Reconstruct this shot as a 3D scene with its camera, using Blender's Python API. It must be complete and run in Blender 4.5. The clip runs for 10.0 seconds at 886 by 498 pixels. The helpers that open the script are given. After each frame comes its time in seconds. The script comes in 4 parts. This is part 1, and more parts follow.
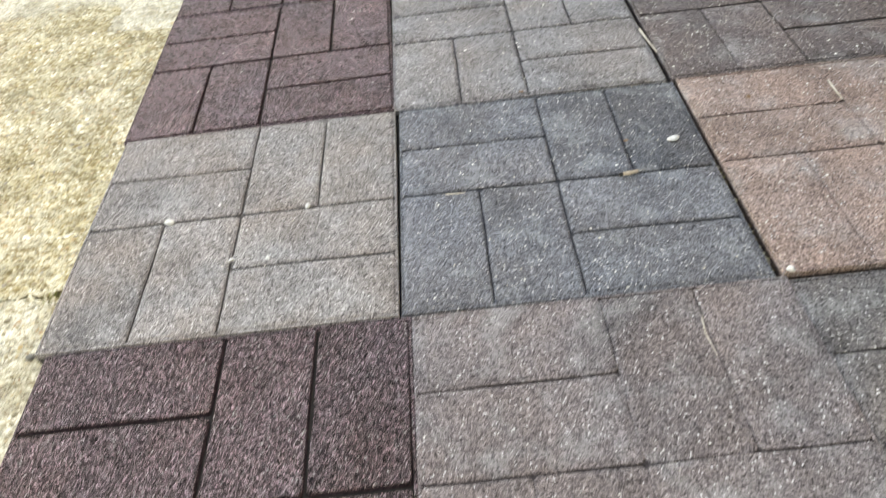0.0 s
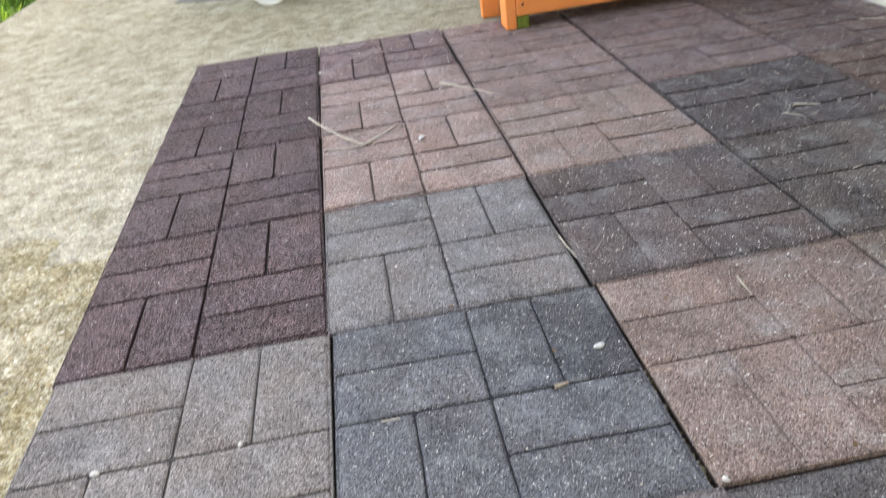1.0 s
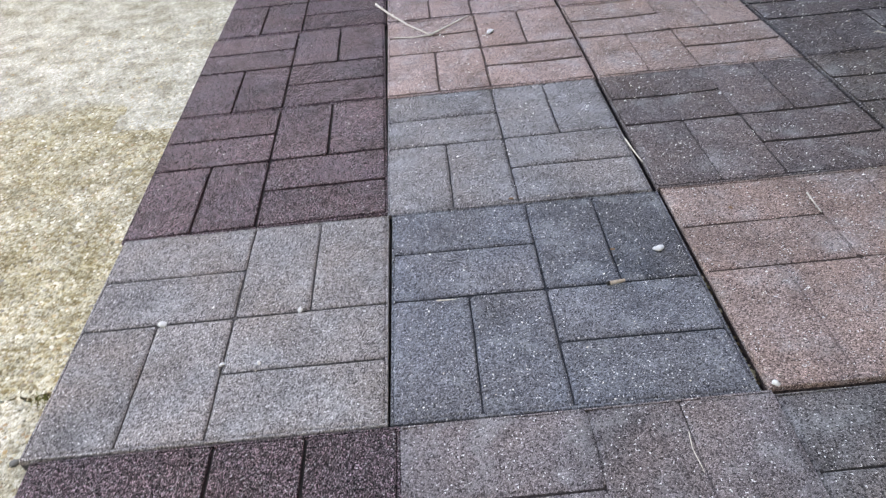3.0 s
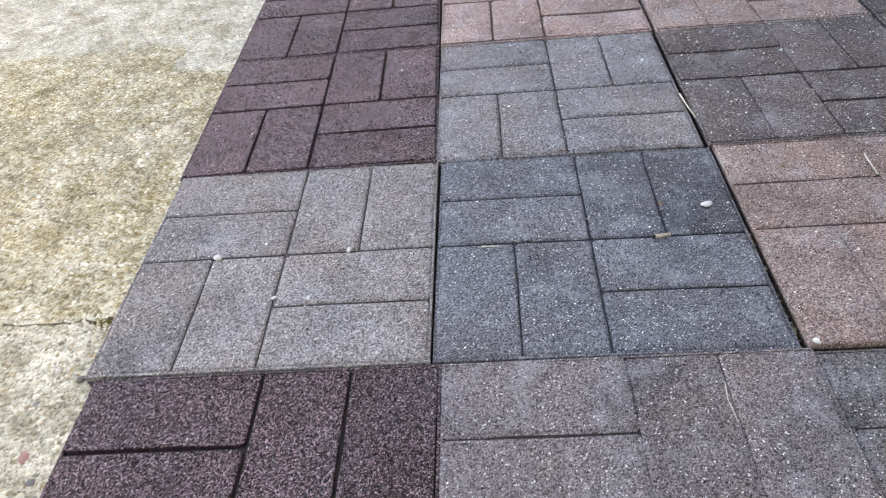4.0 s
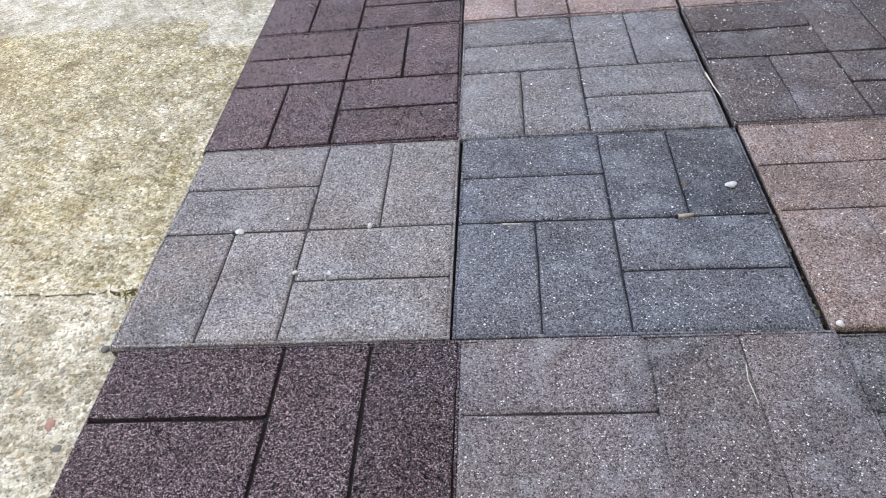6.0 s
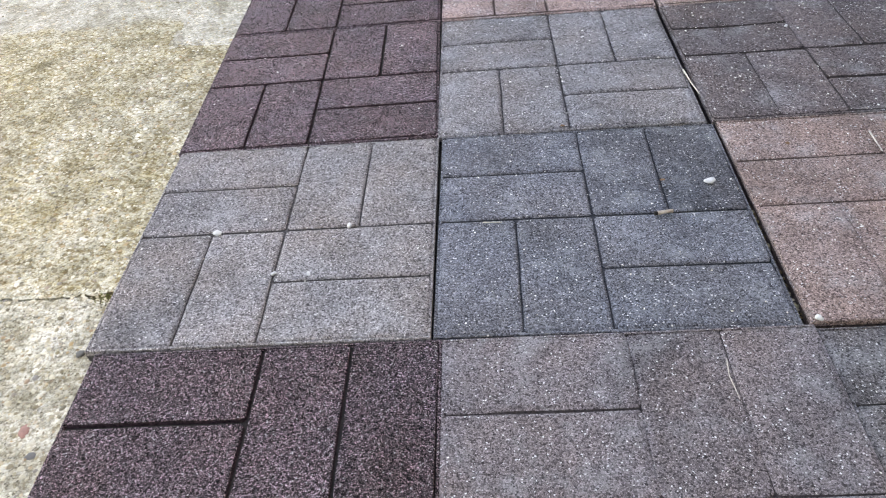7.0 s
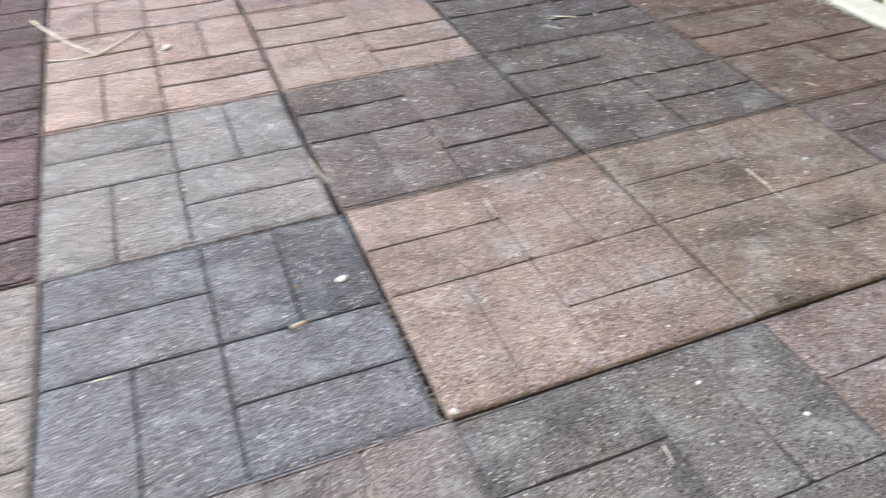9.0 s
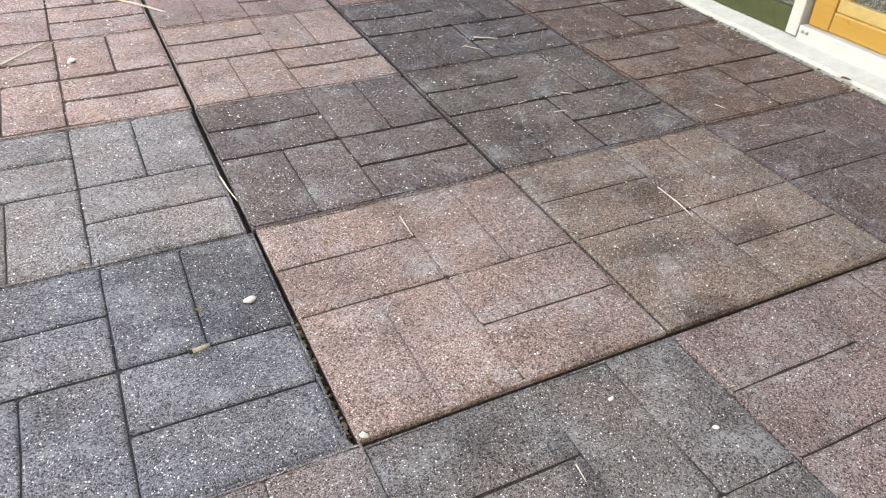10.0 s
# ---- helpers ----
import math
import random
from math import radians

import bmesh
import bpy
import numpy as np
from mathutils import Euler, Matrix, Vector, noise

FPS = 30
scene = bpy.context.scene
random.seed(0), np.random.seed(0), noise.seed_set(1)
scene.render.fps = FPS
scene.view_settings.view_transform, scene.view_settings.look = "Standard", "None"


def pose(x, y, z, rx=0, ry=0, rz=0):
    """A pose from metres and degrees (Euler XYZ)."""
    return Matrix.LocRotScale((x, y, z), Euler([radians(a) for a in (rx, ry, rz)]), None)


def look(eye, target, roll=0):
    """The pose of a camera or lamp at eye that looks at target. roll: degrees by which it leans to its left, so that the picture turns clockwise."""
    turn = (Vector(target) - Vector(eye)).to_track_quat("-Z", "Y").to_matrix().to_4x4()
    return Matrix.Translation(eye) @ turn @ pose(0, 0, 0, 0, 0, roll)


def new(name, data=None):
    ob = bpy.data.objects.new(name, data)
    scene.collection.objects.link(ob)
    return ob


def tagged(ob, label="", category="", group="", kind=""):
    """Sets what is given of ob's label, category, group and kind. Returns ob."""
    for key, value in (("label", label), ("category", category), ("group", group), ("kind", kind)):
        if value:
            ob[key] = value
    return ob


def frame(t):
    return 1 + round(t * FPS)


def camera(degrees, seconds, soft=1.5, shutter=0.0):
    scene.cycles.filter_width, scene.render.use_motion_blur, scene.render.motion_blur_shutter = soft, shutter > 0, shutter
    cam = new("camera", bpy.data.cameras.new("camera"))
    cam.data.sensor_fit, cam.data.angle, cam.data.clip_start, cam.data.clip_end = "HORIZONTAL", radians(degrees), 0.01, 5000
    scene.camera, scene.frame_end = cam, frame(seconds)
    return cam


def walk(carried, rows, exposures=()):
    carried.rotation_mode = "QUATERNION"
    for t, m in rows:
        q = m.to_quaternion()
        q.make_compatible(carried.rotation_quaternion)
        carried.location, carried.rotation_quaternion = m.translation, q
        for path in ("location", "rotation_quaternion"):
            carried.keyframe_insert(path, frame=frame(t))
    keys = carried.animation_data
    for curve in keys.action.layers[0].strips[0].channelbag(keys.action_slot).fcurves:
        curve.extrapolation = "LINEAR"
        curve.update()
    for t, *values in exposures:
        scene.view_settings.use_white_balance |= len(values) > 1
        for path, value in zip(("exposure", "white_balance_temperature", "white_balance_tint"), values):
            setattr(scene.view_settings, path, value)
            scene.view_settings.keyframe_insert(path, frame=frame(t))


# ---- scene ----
cam = camera(61.6, 10.0, soft=1.05, shutter=0.45)
PATH = [
    (0, (0.072, -0.543, 0.6), (0.023, 0.914, -0.769), -7.7),
    (0.2, (0.084, -0.525, 0.621), (0.063, 0.945, -0.735), -7.8),
    (0.5, (0.087, -0.527, 0.63), (0.126, 1.024, -0.632), -7.3),
    (0.8, (0.101, -0.524, 0.637), (0.199, 1.136, -0.475), -8.0),
    (1, (0.113, -0.517, 0.657), (0.248, 1.199, -0.362), -8.1),
    (1.5, (0.118, -0.517, 0.659), (0.286, 1.252, -0.26), -8.3),
    (2, (0.111, -0.523, 0.655), (0.224, 1.201, -0.353), -7.7),
    (2.5, (0.083, -0.536, 0.645), (0.13, 1.117, -0.479), -6.8),
    (3, (0.079, -0.536, 0.633), (0.071, 1.062, -0.569), -5.9),
    (4.5, (0.075, -0.567, 0.635), (-0.105, 0.94, -0.668), -7.1),
    (5, (0.076, -0.563, 0.635), (-0.115, 0.933, -0.678), -7.2),
    (6.5, (0.071, -0.561, 0.629), (-0.105, 0.929, -0.693), -6.6),
    (7, (0.073, -0.558, 0.627), (-0.064, 0.933, -0.698), -6.4),
    (7.5, (0.072, -0.558, 0.626), (0.011, 0.938, -0.7), -6.2),
    (7.8, (0.104, -0.542, 0.642), (0.12, 0.951, -0.688), -5.9),
    (8, (0.143, -0.509, 0.636), (0.249, 0.985, -0.689), -5.2),
    (8.2, (0.184, -0.491, 0.645), (0.421, 1.001, -0.666), -4.3),
    (8.5, (0.197, -0.494, 0.655), (0.578, 0.987, -0.634), -2.9),
    (8.8, (0.205, -0.491, 0.647), (0.648, 0.991, -0.621), -2.4),
    (9, (0.23, -0.471, 0.637), (0.787, 0.982, -0.62), -1.0),
    (9.2, (0.248, -0.45, 0.615), (0.96, 0.963, -0.608), 2.0),
    (9.5, (0.242, -0.45, 0.618), (1.026, 0.939, -0.589), 3.7),
    (10, (0.257, -0.47, 0.621), (0.995, 0.944, -0.586), 2.6),
]
# seconds, stops, kelvin, tint
EXPOSURES = [
    (0.0, 3.44, 15000, 11), (0.4, 3.42, 15000, 12), (0.7, 3.40, 14800, 14), (1.0, 3.16, 12800, 15), (1.5, 3.02, 12000, 15), (2.5, 3.13, 10900, 17),
    (4.5, 3.15, 10800, 17), (7.5, 3.15, 10800, 17), (8.0, 3.06, 10600, 20), (8.3, 3.56, 12600, 15), (8.5, 3.60, 13000, 13), (9.0, 3.74, 14000, 15),
    (9.5, 3.64, 14500, 17), (10.0, 3.62, 14600, 17),
]
walk(cam, [(t, look(eye, target, roll)) for t, eye, target, roll in PATH], EXPOSURES)

# ---------------------------------------------------------------- light
SUN_ELEVATION, SUN_ROTATION = 42.5, 84.0
world = bpy.data.worlds.new("world")
scene.world = world
world.use_nodes = True
wn, wl = world.node_tree.nodes, world.node_tree.links
sky = wn.new("ShaderNodeTexSky")
sky.sky_type, sky.sun_disc = "NISHITA", False
sky.sun_elevation, sky.sun_rotation = radians(SUN_ELEVATION), radians(SUN_ROTATION)
wl.new(sky.outputs[0], wn["Background"].inputs[0])
wn["Background"].inputs[1].default_value = 0.15
sun_data = bpy.data.lights.new("sun", "SUN")
sun_data.energy, sun_data.angle, sun_data.color = 3.6, radians(0.5), (1.0, 0.95, 0.87)
sun = new("sun", sun_data)
sun_way = Vector((math.sin(radians(SUN_ROTATION)) * math.cos(radians(SUN_ELEVATION)),
                  math.cos(radians(SUN_ROTATION)) * math.cos(radians(SUN_ELEVATION)), math.sin(radians(SUN_ELEVATION))))
sun.matrix_world = look(sun_way * 20, (0, 0, 0))

# ---------------------------------------------------------------- materials


def lin(r, g, b):
    """0..255 display colour as a linear base colour."""
    return tuple((c / 255 / 12.92 if c / 255 < 0.04045 else ((c / 255 + 0.055) / 1.055) ** 2.4) for c in (r, g, b))


class Mat:
    """A small builder for node materials on world coordinates."""

    def __init__(self, name, rough=0.8, metal=0.0, spec=0.5):
        self.m = bpy.data.materials.new(name)
        self.m.use_nodes = True
        self.n, self.l = self.m.node_tree.nodes, self.m.node_tree.links
        self.b = self.n["Principled BSDF"]
        self.b.inputs["Roughness"].default_value = rough
        self.b.inputs["Metallic"].default_value = metal
        self.b.inputs["Specular IOR Level"].default_value = spec
        self.pos = self.n.new("ShaderNodeNewGeometry").outputs["Position"]

    def put(self, socket, v):
        if isinstance(v, bpy.types.NodeSocket):
            self.l.new(v, socket)
        elif isinstance(v, tuple) and len(v) == 3 and socket.type == "RGBA":
            socket.default_value = (*v, 1)
        else:
            socket.default_value = v

    def noise(self, scale, detail=3.0, rough=0.55, coord=None, stretch=None):
        t = self.n.new("ShaderNodeTexNoise")
        c = coord or self.pos
        if stretch:
            k = self.n.new("ShaderNodeVectorMath")
            k.operation = "MULTIPLY"
            self.l.new(c, k.inputs[0])
            k.inputs[1].default_value = stretch
            c = k.outputs[0]
        self.l.new(c, t.inputs["Vector"])
        t.inputs["Scale"].default_value, t.inputs["Detail"].default_value, t.inputs["Roughness"].default_value = scale, detail, rough
        return t.outputs["Fac"]

    def ragged(self, scale, reach):
        """World coordinates pushed about by a fine noise, for torn outlines."""
        t = self.n.new("ShaderNodeTexNoise")
        self.l.new(self.pos, t.inputs["Vector"])
        t.inputs["Scale"].default_value, t.inputs["Detail"].default_value = scale, 2.0
        k = self.n.new("ShaderNodeVectorMath")
        k.operation = "MULTIPLY_ADD"
        self.l.new(t.outputs["Color"], k.inputs[0])
        k.inputs[1].default_value = (reach, reach, reach)
        self.l.new(self.pos, k.inputs[2])
        return k.outputs[0]

    def near(self, x, y, rx, ry):
        """Distance from a place on the floor, 1 at the rim of an ellipse."""
        k = self.n.new("ShaderNodeVectorMath")
        k.operation = "MULTIPLY_ADD"
        self.l.new(self.pos, k.inputs[0])
        k.inputs[1].default_value, k.inputs[2].default_value = (1 / rx, 1 / ry, 0), (-x / rx, -y / ry, 0)
        t = self.n.new("ShaderNodeVectorMath")
        t.operation = "LENGTH"
        self.l.new(k.outputs[0], t.inputs[0])
        return t.outputs["Value"]

    def cells(self, scale, feature="F1", randomness=1.0, coord=None):
        t = self.n.new("ShaderNodeTexVoronoi")
        t.feature = feature
        self.l.new(coord or self.pos, t.inputs["Vector"])
        t.inputs["Scale"].default_value, t.inputs["Randomness"].default_value = scale, randomness
        return t

    def ramp(self, fac, *stops):
        t = self.n.new("ShaderNodeValToRGB")
        while len(t.color_ramp.elements) < len(stops):
            t.color_ramp.elements.new(0.5)
        for e, (p, c) in zip(t.color_ramp.elements, stops):
            e.position, e.color = p, (*c, 1) if isinstance(c, tuple) else (c, c, c, 1)
        self.put(t.inputs[0], fac)
        return t.outputs[0]

    def mix(self, fac, a, b, mode="MIX"):
        t = self.n.new("ShaderNodeMix")
        t.data_type, t.blend_type = "RGBA", mode
        self.put(t.inputs[0], fac), self.put(t.inputs[6], a), self.put(t.inputs[7], b)
        return t.outputs[2]

    def math(self, op, a, b=0.0, clamp=False):
        t = self.n.new("ShaderNodeMath")
        t.operation, t.use_clamp = op, clamp
        self.put(t.inputs[0], a), self.put(t.inputs[1], b)
        return t.outputs[0]

    def split(self, socket):
        t = self.n.new("ShaderNodeSeparateXYZ")
        self.l.new(socket, t.inputs[0])
        return t.outputs

    def bump(self, height, strength=0.5, distance=0.002):
        t = self.n.new("ShaderNodeBump")
        t.inputs["Strength"].default_value, t.inputs["Distance"].default_value = strength, distance
        self.put(t.inputs["Height"], height)
        if self.b.inputs["Normal"].links:
            self.l.new(self.b.inputs["Normal"].links[0].from_socket, t.inputs["Normal"])
        self.l.new(t.outputs[0], self.b.inputs["Normal"])

    def done(self, colour, rough=None):
        self.put(self.b.inputs["Base Color"], colour)
        if rough is not None:
            self.put(self.b.inputs["Roughness"], rough)
        return self.m


def rubber_material():
    """Pressed crumb rubber: tile colour and wear come from the object's own colour and alpha."""
    m = Mat("crumb_rubber", 0.85, spec=0.3)
    info = m.n.new("ShaderNodeObjectInfo")
    base, wear = info.outputs["Color"], info.outputs["Alpha"]
    torn = m.ragged(1500, 0.0011)
    grain = m.cells(610, coord=torn)
    g = m.split(grain.outputs["Color"])
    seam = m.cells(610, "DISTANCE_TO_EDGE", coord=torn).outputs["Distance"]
    # fresh granules against worn, dusty ones; shade between granules is painted black
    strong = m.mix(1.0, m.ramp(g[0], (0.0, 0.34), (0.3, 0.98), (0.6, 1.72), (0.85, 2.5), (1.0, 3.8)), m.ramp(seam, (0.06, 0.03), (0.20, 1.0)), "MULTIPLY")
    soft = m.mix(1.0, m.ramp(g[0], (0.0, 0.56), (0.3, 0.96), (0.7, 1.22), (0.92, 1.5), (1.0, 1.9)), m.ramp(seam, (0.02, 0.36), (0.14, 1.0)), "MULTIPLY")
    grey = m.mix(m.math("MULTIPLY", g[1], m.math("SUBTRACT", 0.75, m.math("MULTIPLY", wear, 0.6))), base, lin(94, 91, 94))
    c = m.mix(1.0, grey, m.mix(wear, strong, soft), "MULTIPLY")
    # clumps of granules, hand-sized stains and larger clouds
    c = m.mix(0.4, c, m.ramp(m.noise(190, 4, 0.7), (0.36, 0.66), (0.5, 1.0), (0.64, 1.30)), "MULTIPLY")
    cloud = m.ramp(m.noise(9, 5, 0.62), (0.3, 0.72), (0.48, 1.0), (0.72, 1.2))
    c = m.mix(1.0, c, cloud, "MULTIPLY")
    tint = m.ramp(m.noise(7, 3), (0.35, (1.12, 0.98, 0.88)), (0.65, (0.92, 1.0, 1.06)))
    c = m.mix(0.4, c, tint, "MULTIPLY")
    blot = m.math("MULTIPLY", m.ramp(m.noise(6.5, 5, 0.6), (0.58, 0.0), (0.70, 1.0)), m.math("MULTIPLY", wear, 0.55))
    c = m.mix(blot, c, m.mix(1.0, c, (0.50, 0.50, 0.51), "MULTIPLY"))
    # dark smears on the paler pavers
    ragged = m.math("MULTIPLY", m.math("SUBTRACT", m.noise(22, 5, 0.65), 0.5), 0.9)
    for x, y, rx, ry in ((0.990, 0.262, 0.060, 0.036), (0.915, 0.140, 0.050, 0.030), (0.925, 0.505, 0.050, 0.060), (0.606, -0.134, 0.016, 0.060), (0.890, 0.010, 0.05, 0.03), (1.07, 0.12, 0.05, 0.03)):
        spot = m.ramp(m.math("ADD", m.math("MULTIPLY", m.near(x, y, rx, ry), 0.5), ragged), (0.22, 0.58), (0.72, 0.0))
        c = m.mix(spot, c, m.mix(1.0, c, (0.34, 0.35, 0.38), "MULTIPLY"))
    per = m.ramp(info.outputs["Random"], (0.0, 0.90), (1.0, 1.09))
    c = m.mix(1.0, c, per, "MULTIPLY")
    # pale dust lying in blotches, and pale mineral grains
    dust = m.math("MULTIPLY", m.ramp(m.noise(14, 6, 0.68), (0.52, 0.0), (0.75, 1.0)), m.math("MULTIPLY", wear, 0.30))
    c = m.mix(dust, c, lin(190, 192, 196))
    speck = m.math("MULTIPLY", m.math("GREATER_THAN", g[1], 0.972), m.math("GREATER_THAN", seam, 0.06))
    patch = m.ramp(m.noise(22, 2), (0.35, 0.25), (0.6, 1.0))
    speck = m.math("MULTIPLY", speck, m.math("MULTIPLY", patch, m.math("MULTIPLY_ADD", wear, 0.75)))
    c = m.mix(speck, c, lin(212, 210, 212))
    # voids where a granule has come away, their shade put into the colour
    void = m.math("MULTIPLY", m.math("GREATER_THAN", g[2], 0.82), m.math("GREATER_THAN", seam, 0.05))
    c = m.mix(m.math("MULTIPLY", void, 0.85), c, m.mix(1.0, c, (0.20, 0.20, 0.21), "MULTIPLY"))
    height = m.math("SUBTRACT", m.ramp(seam, (0.0, 0.0), (0.25, 1.0)), m.math("MULTIPLY", void, 0.8))
    # gloss is cut in open voids and seams, as their shade would
    m.put(m.b.inputs["Specular IOR Level"], m.math("MULTIPLY", m.ramp(seam, (0.04, 0.02), (0.2, 0.28)), m.math("SUBTRACT", 1.0, m.math("MULTIPLY", void, 0.9))))
    m.bump(height, 0.5, 0.0011)
    m.bump(m.noise(60, 4), 0.25, 0.002)
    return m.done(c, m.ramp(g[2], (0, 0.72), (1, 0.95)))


def concrete_material():
    """Exposed-aggregate concrete: pale mortar, small stones, pits, ochre and algae stains, a paler washed part."""
    m = Mat("exposed_aggregate_concrete", 0.9, spec=0.3)
    x, y, z = m.split(m.pos)
    stone = m.cells(150)
    s = m.split(stone.outputs["Color"])
    small = m.cells(330)
    q = m.split(small.outputs["Color"])
    c = m.ramp(s[0], (0.0, lin(138, 128, 108)), (0.25, lin(184, 178, 162)), (0.6, lin(204, 200, 188)), (0.9, lin(222, 220, 213)), (1.0, lin(172, 140, 106)))
    c2 = m.ramp(q[0], (0.0, lin(116, 108, 92)), (0.3, lin(180, 175, 160)), (0.7, lin(206, 203, 193)), (1.0, lin(232, 230, 224)))
    c = m.mix(1.0, c, m.ramp(s[1], (0.0, 0.52), (0.2, 0.95), (0.7, 1.16), (1.0, 1.4)), "MULTIPLY")
    mortar = m.ramp(m.noise(210, 8, 0.78), (0.34, lin(156, 148, 130)), (0.46, lin(204, 199, 186)), (0.58, lin(222, 218, 207)), (0.68, lin(240, 238, 232)))
    edge = m.math("ADD", stone.outputs["Distance"], m.math("MULTIPLY", m.noise(420, 3), 0.22))
    is_stone = m.math("MULTIPLY", m.ramp(edge, (0.44, 1.0), (0.50, 0.0)), m.math("GREATER_THAN", s[2], 0.2))
    fleck = m.math("ADD", small.outputs["Distance"], m.math("MULTIPLY", m.noise(800, 3), 0.22))
    is_fleck = m.math("MULTIPLY", m.ramp(fleck, (0.40, 1.0), (0.47, 0.0)), m.math("GREATER_THAN", q[2], 0.55))
    # a dark ring painted round each stone as its rim shadow
    rim_shade = m.math("MULTIPLY", m.ramp(edge, (0.50, 0.0), (0.54, 1.0), (0.60, 1.0), (0.70, 0.0)), m.math("GREATER_THAN", s[2], 0.2))
    stones_c = c
    c = m.mix(is_fleck, mortar, c2)
    c = m.mix(m.math("MULTIPLY", rim_shade, 0.5), c, lin(126, 118, 100))
    c = m.mix(m.math("MULTIPLY", is_stone, 0.85), c, stones_c)
    # hollows and pits painted dark, their shade put into the colour
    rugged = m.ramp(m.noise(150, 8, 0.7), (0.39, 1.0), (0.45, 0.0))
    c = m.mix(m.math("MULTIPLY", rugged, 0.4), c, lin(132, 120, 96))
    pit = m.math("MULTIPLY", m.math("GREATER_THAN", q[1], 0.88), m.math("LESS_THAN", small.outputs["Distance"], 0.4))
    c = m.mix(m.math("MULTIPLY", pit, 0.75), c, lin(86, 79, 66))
    mid = m.split(m.cells(70).outputs["Color"])
    c = m.mix(0.5, c, m.ramp(mid[0], (0.0, 0.72), (0.5, 1.0), (1.0, 1.25)), "MULTIPLY")
    # the washed, paler part of the slab
    pale = m.math("ADD", y, m.math("MULTIPLY", m.noise(9, 5, 0.65), 0.14))
    pale = m.ramp(m.math("SUBTRACT", pale, 1.0), (0.0, 0.0), (0.03, 1.0))
    mark_x = m.math("GREATER_THAN", m.math("ADD", x, m.math("MULTIPLY", m.noise(40, 4), 0.04)), -0.545)
    mark_y = m.math("GREATER_THAN", m.math("ADD", y, m.math("MULTIPLY", m.noise(36, 4), 0.04)), 0.845)
    pale = m.math("MAXIMUM", pale, m.math("MULTIPLY", mark_x, mark_y))
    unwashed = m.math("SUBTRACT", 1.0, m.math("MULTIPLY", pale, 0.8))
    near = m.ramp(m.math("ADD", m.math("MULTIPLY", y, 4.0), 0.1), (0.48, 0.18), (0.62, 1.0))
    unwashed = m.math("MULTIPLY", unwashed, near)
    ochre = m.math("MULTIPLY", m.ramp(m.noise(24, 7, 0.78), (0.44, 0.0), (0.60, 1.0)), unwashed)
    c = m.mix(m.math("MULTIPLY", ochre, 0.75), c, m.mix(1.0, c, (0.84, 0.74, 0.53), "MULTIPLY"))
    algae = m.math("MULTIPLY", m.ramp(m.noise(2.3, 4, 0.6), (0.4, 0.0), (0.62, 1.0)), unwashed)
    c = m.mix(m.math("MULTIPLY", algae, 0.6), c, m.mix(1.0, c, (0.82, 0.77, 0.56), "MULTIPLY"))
    c = m.mix(m.math("MULTIPLY", pale, 0.45), c, lin(184, 185, 184))
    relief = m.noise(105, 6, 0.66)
    # ochre dirt in the hollows, deepened to carry the relief's shade in colour
    dirt_shade = m.math("MULTIPLY", m.ramp(relief, (0.42, 1.0), (0.475, 0.0)), m.math("ADD", m.math("MULTIPLY", unwashed, 0.6), 0.35))
    c = m.mix(m.math("MULTIPLY", dirt_shade, 0.75), c, m.mix(unwashed, lin(138, 128, 108), lin(138, 115, 74)))
    # relief peaks painted pale, as light would catch them
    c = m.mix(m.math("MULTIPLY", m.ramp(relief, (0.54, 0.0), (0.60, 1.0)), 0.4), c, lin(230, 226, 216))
    grime = m.ramp(m.noise(26, 6, 0.75), (0.38, 0.76), (0.52, 0.97), (0.75, 1.04))
    c = m.mix(0.9, c, grime, "MULTIPLY")
    wide = m.ramp(m.noise(1.1, 5, 0.6), (0.36, (0.60, 0.565, 0.475)), (0.62, (0.80, 0.785, 0.725)))
    # darker, slightly yellower from about y 0.35 on, less in the washed part
    y_darken = m.math("MULTIPLY", m.ramp(m.math("ADD", y, m.math("MULTIPLY", m.noise(7, 4), 0.3)), (0.35, 0.0), (0.75, 0.8)), unwashed)
    c = m.mix(y_darken, c, m.mix(1.0, c, (0.77, 0.76, 0.69), "MULTIPLY"))
    rusty = m.ramp(m.math("ADD", m.math("MULTIPLY", m.near(0.15, 3.65, 0.75, 0.55), 0.5), m.math("MULTIPLY", m.math("SUBTRACT", m.noise(5, 5, 0.65), 0.5), 0.8)), (0.2, 0.7), (0.6, 0.0))
    c = m.mix(rusty, c, m.mix(1.0, c, (0.84, 0.72, 0.60), "MULTIPLY"))
    far = m.ramp(m.math("MULTIPLY", y, 0.25), (0.25, 0.0), (0.6, 1.0))
    c = m.mix(m.math("MULTIPLY", far, 0.9), c, m.mix(1.0, c, wide, "MULTIPLY"))
    c = m.mix(0.7, c, m.ramp(m.noise(150, 4, 0.7), (0.36, 0.62), (0.5, 1.0), (0.62, 1.16)), "MULTIPLY")
    m.bump(m.math("SUBTRACT", 1.0, stone.outputs["Distance"]), 0.6, 0.004)
    c = m.mix(1.0, c, m.ramp(m.noise(13, 6, 0.74), (0.38, (0.60, 0.575, 0.50)), (0.5, (0.78, 0.77, 0.735)), (0.62, (0.97, 0.97, 0.965))), "MULTIPLY")
    m.bump(m.math("SUBTRACT", 1.0, small.outputs["Distance"]), 0.5, 0.0025)
    m.bump(relief, 0.6, 0.007)
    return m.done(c)


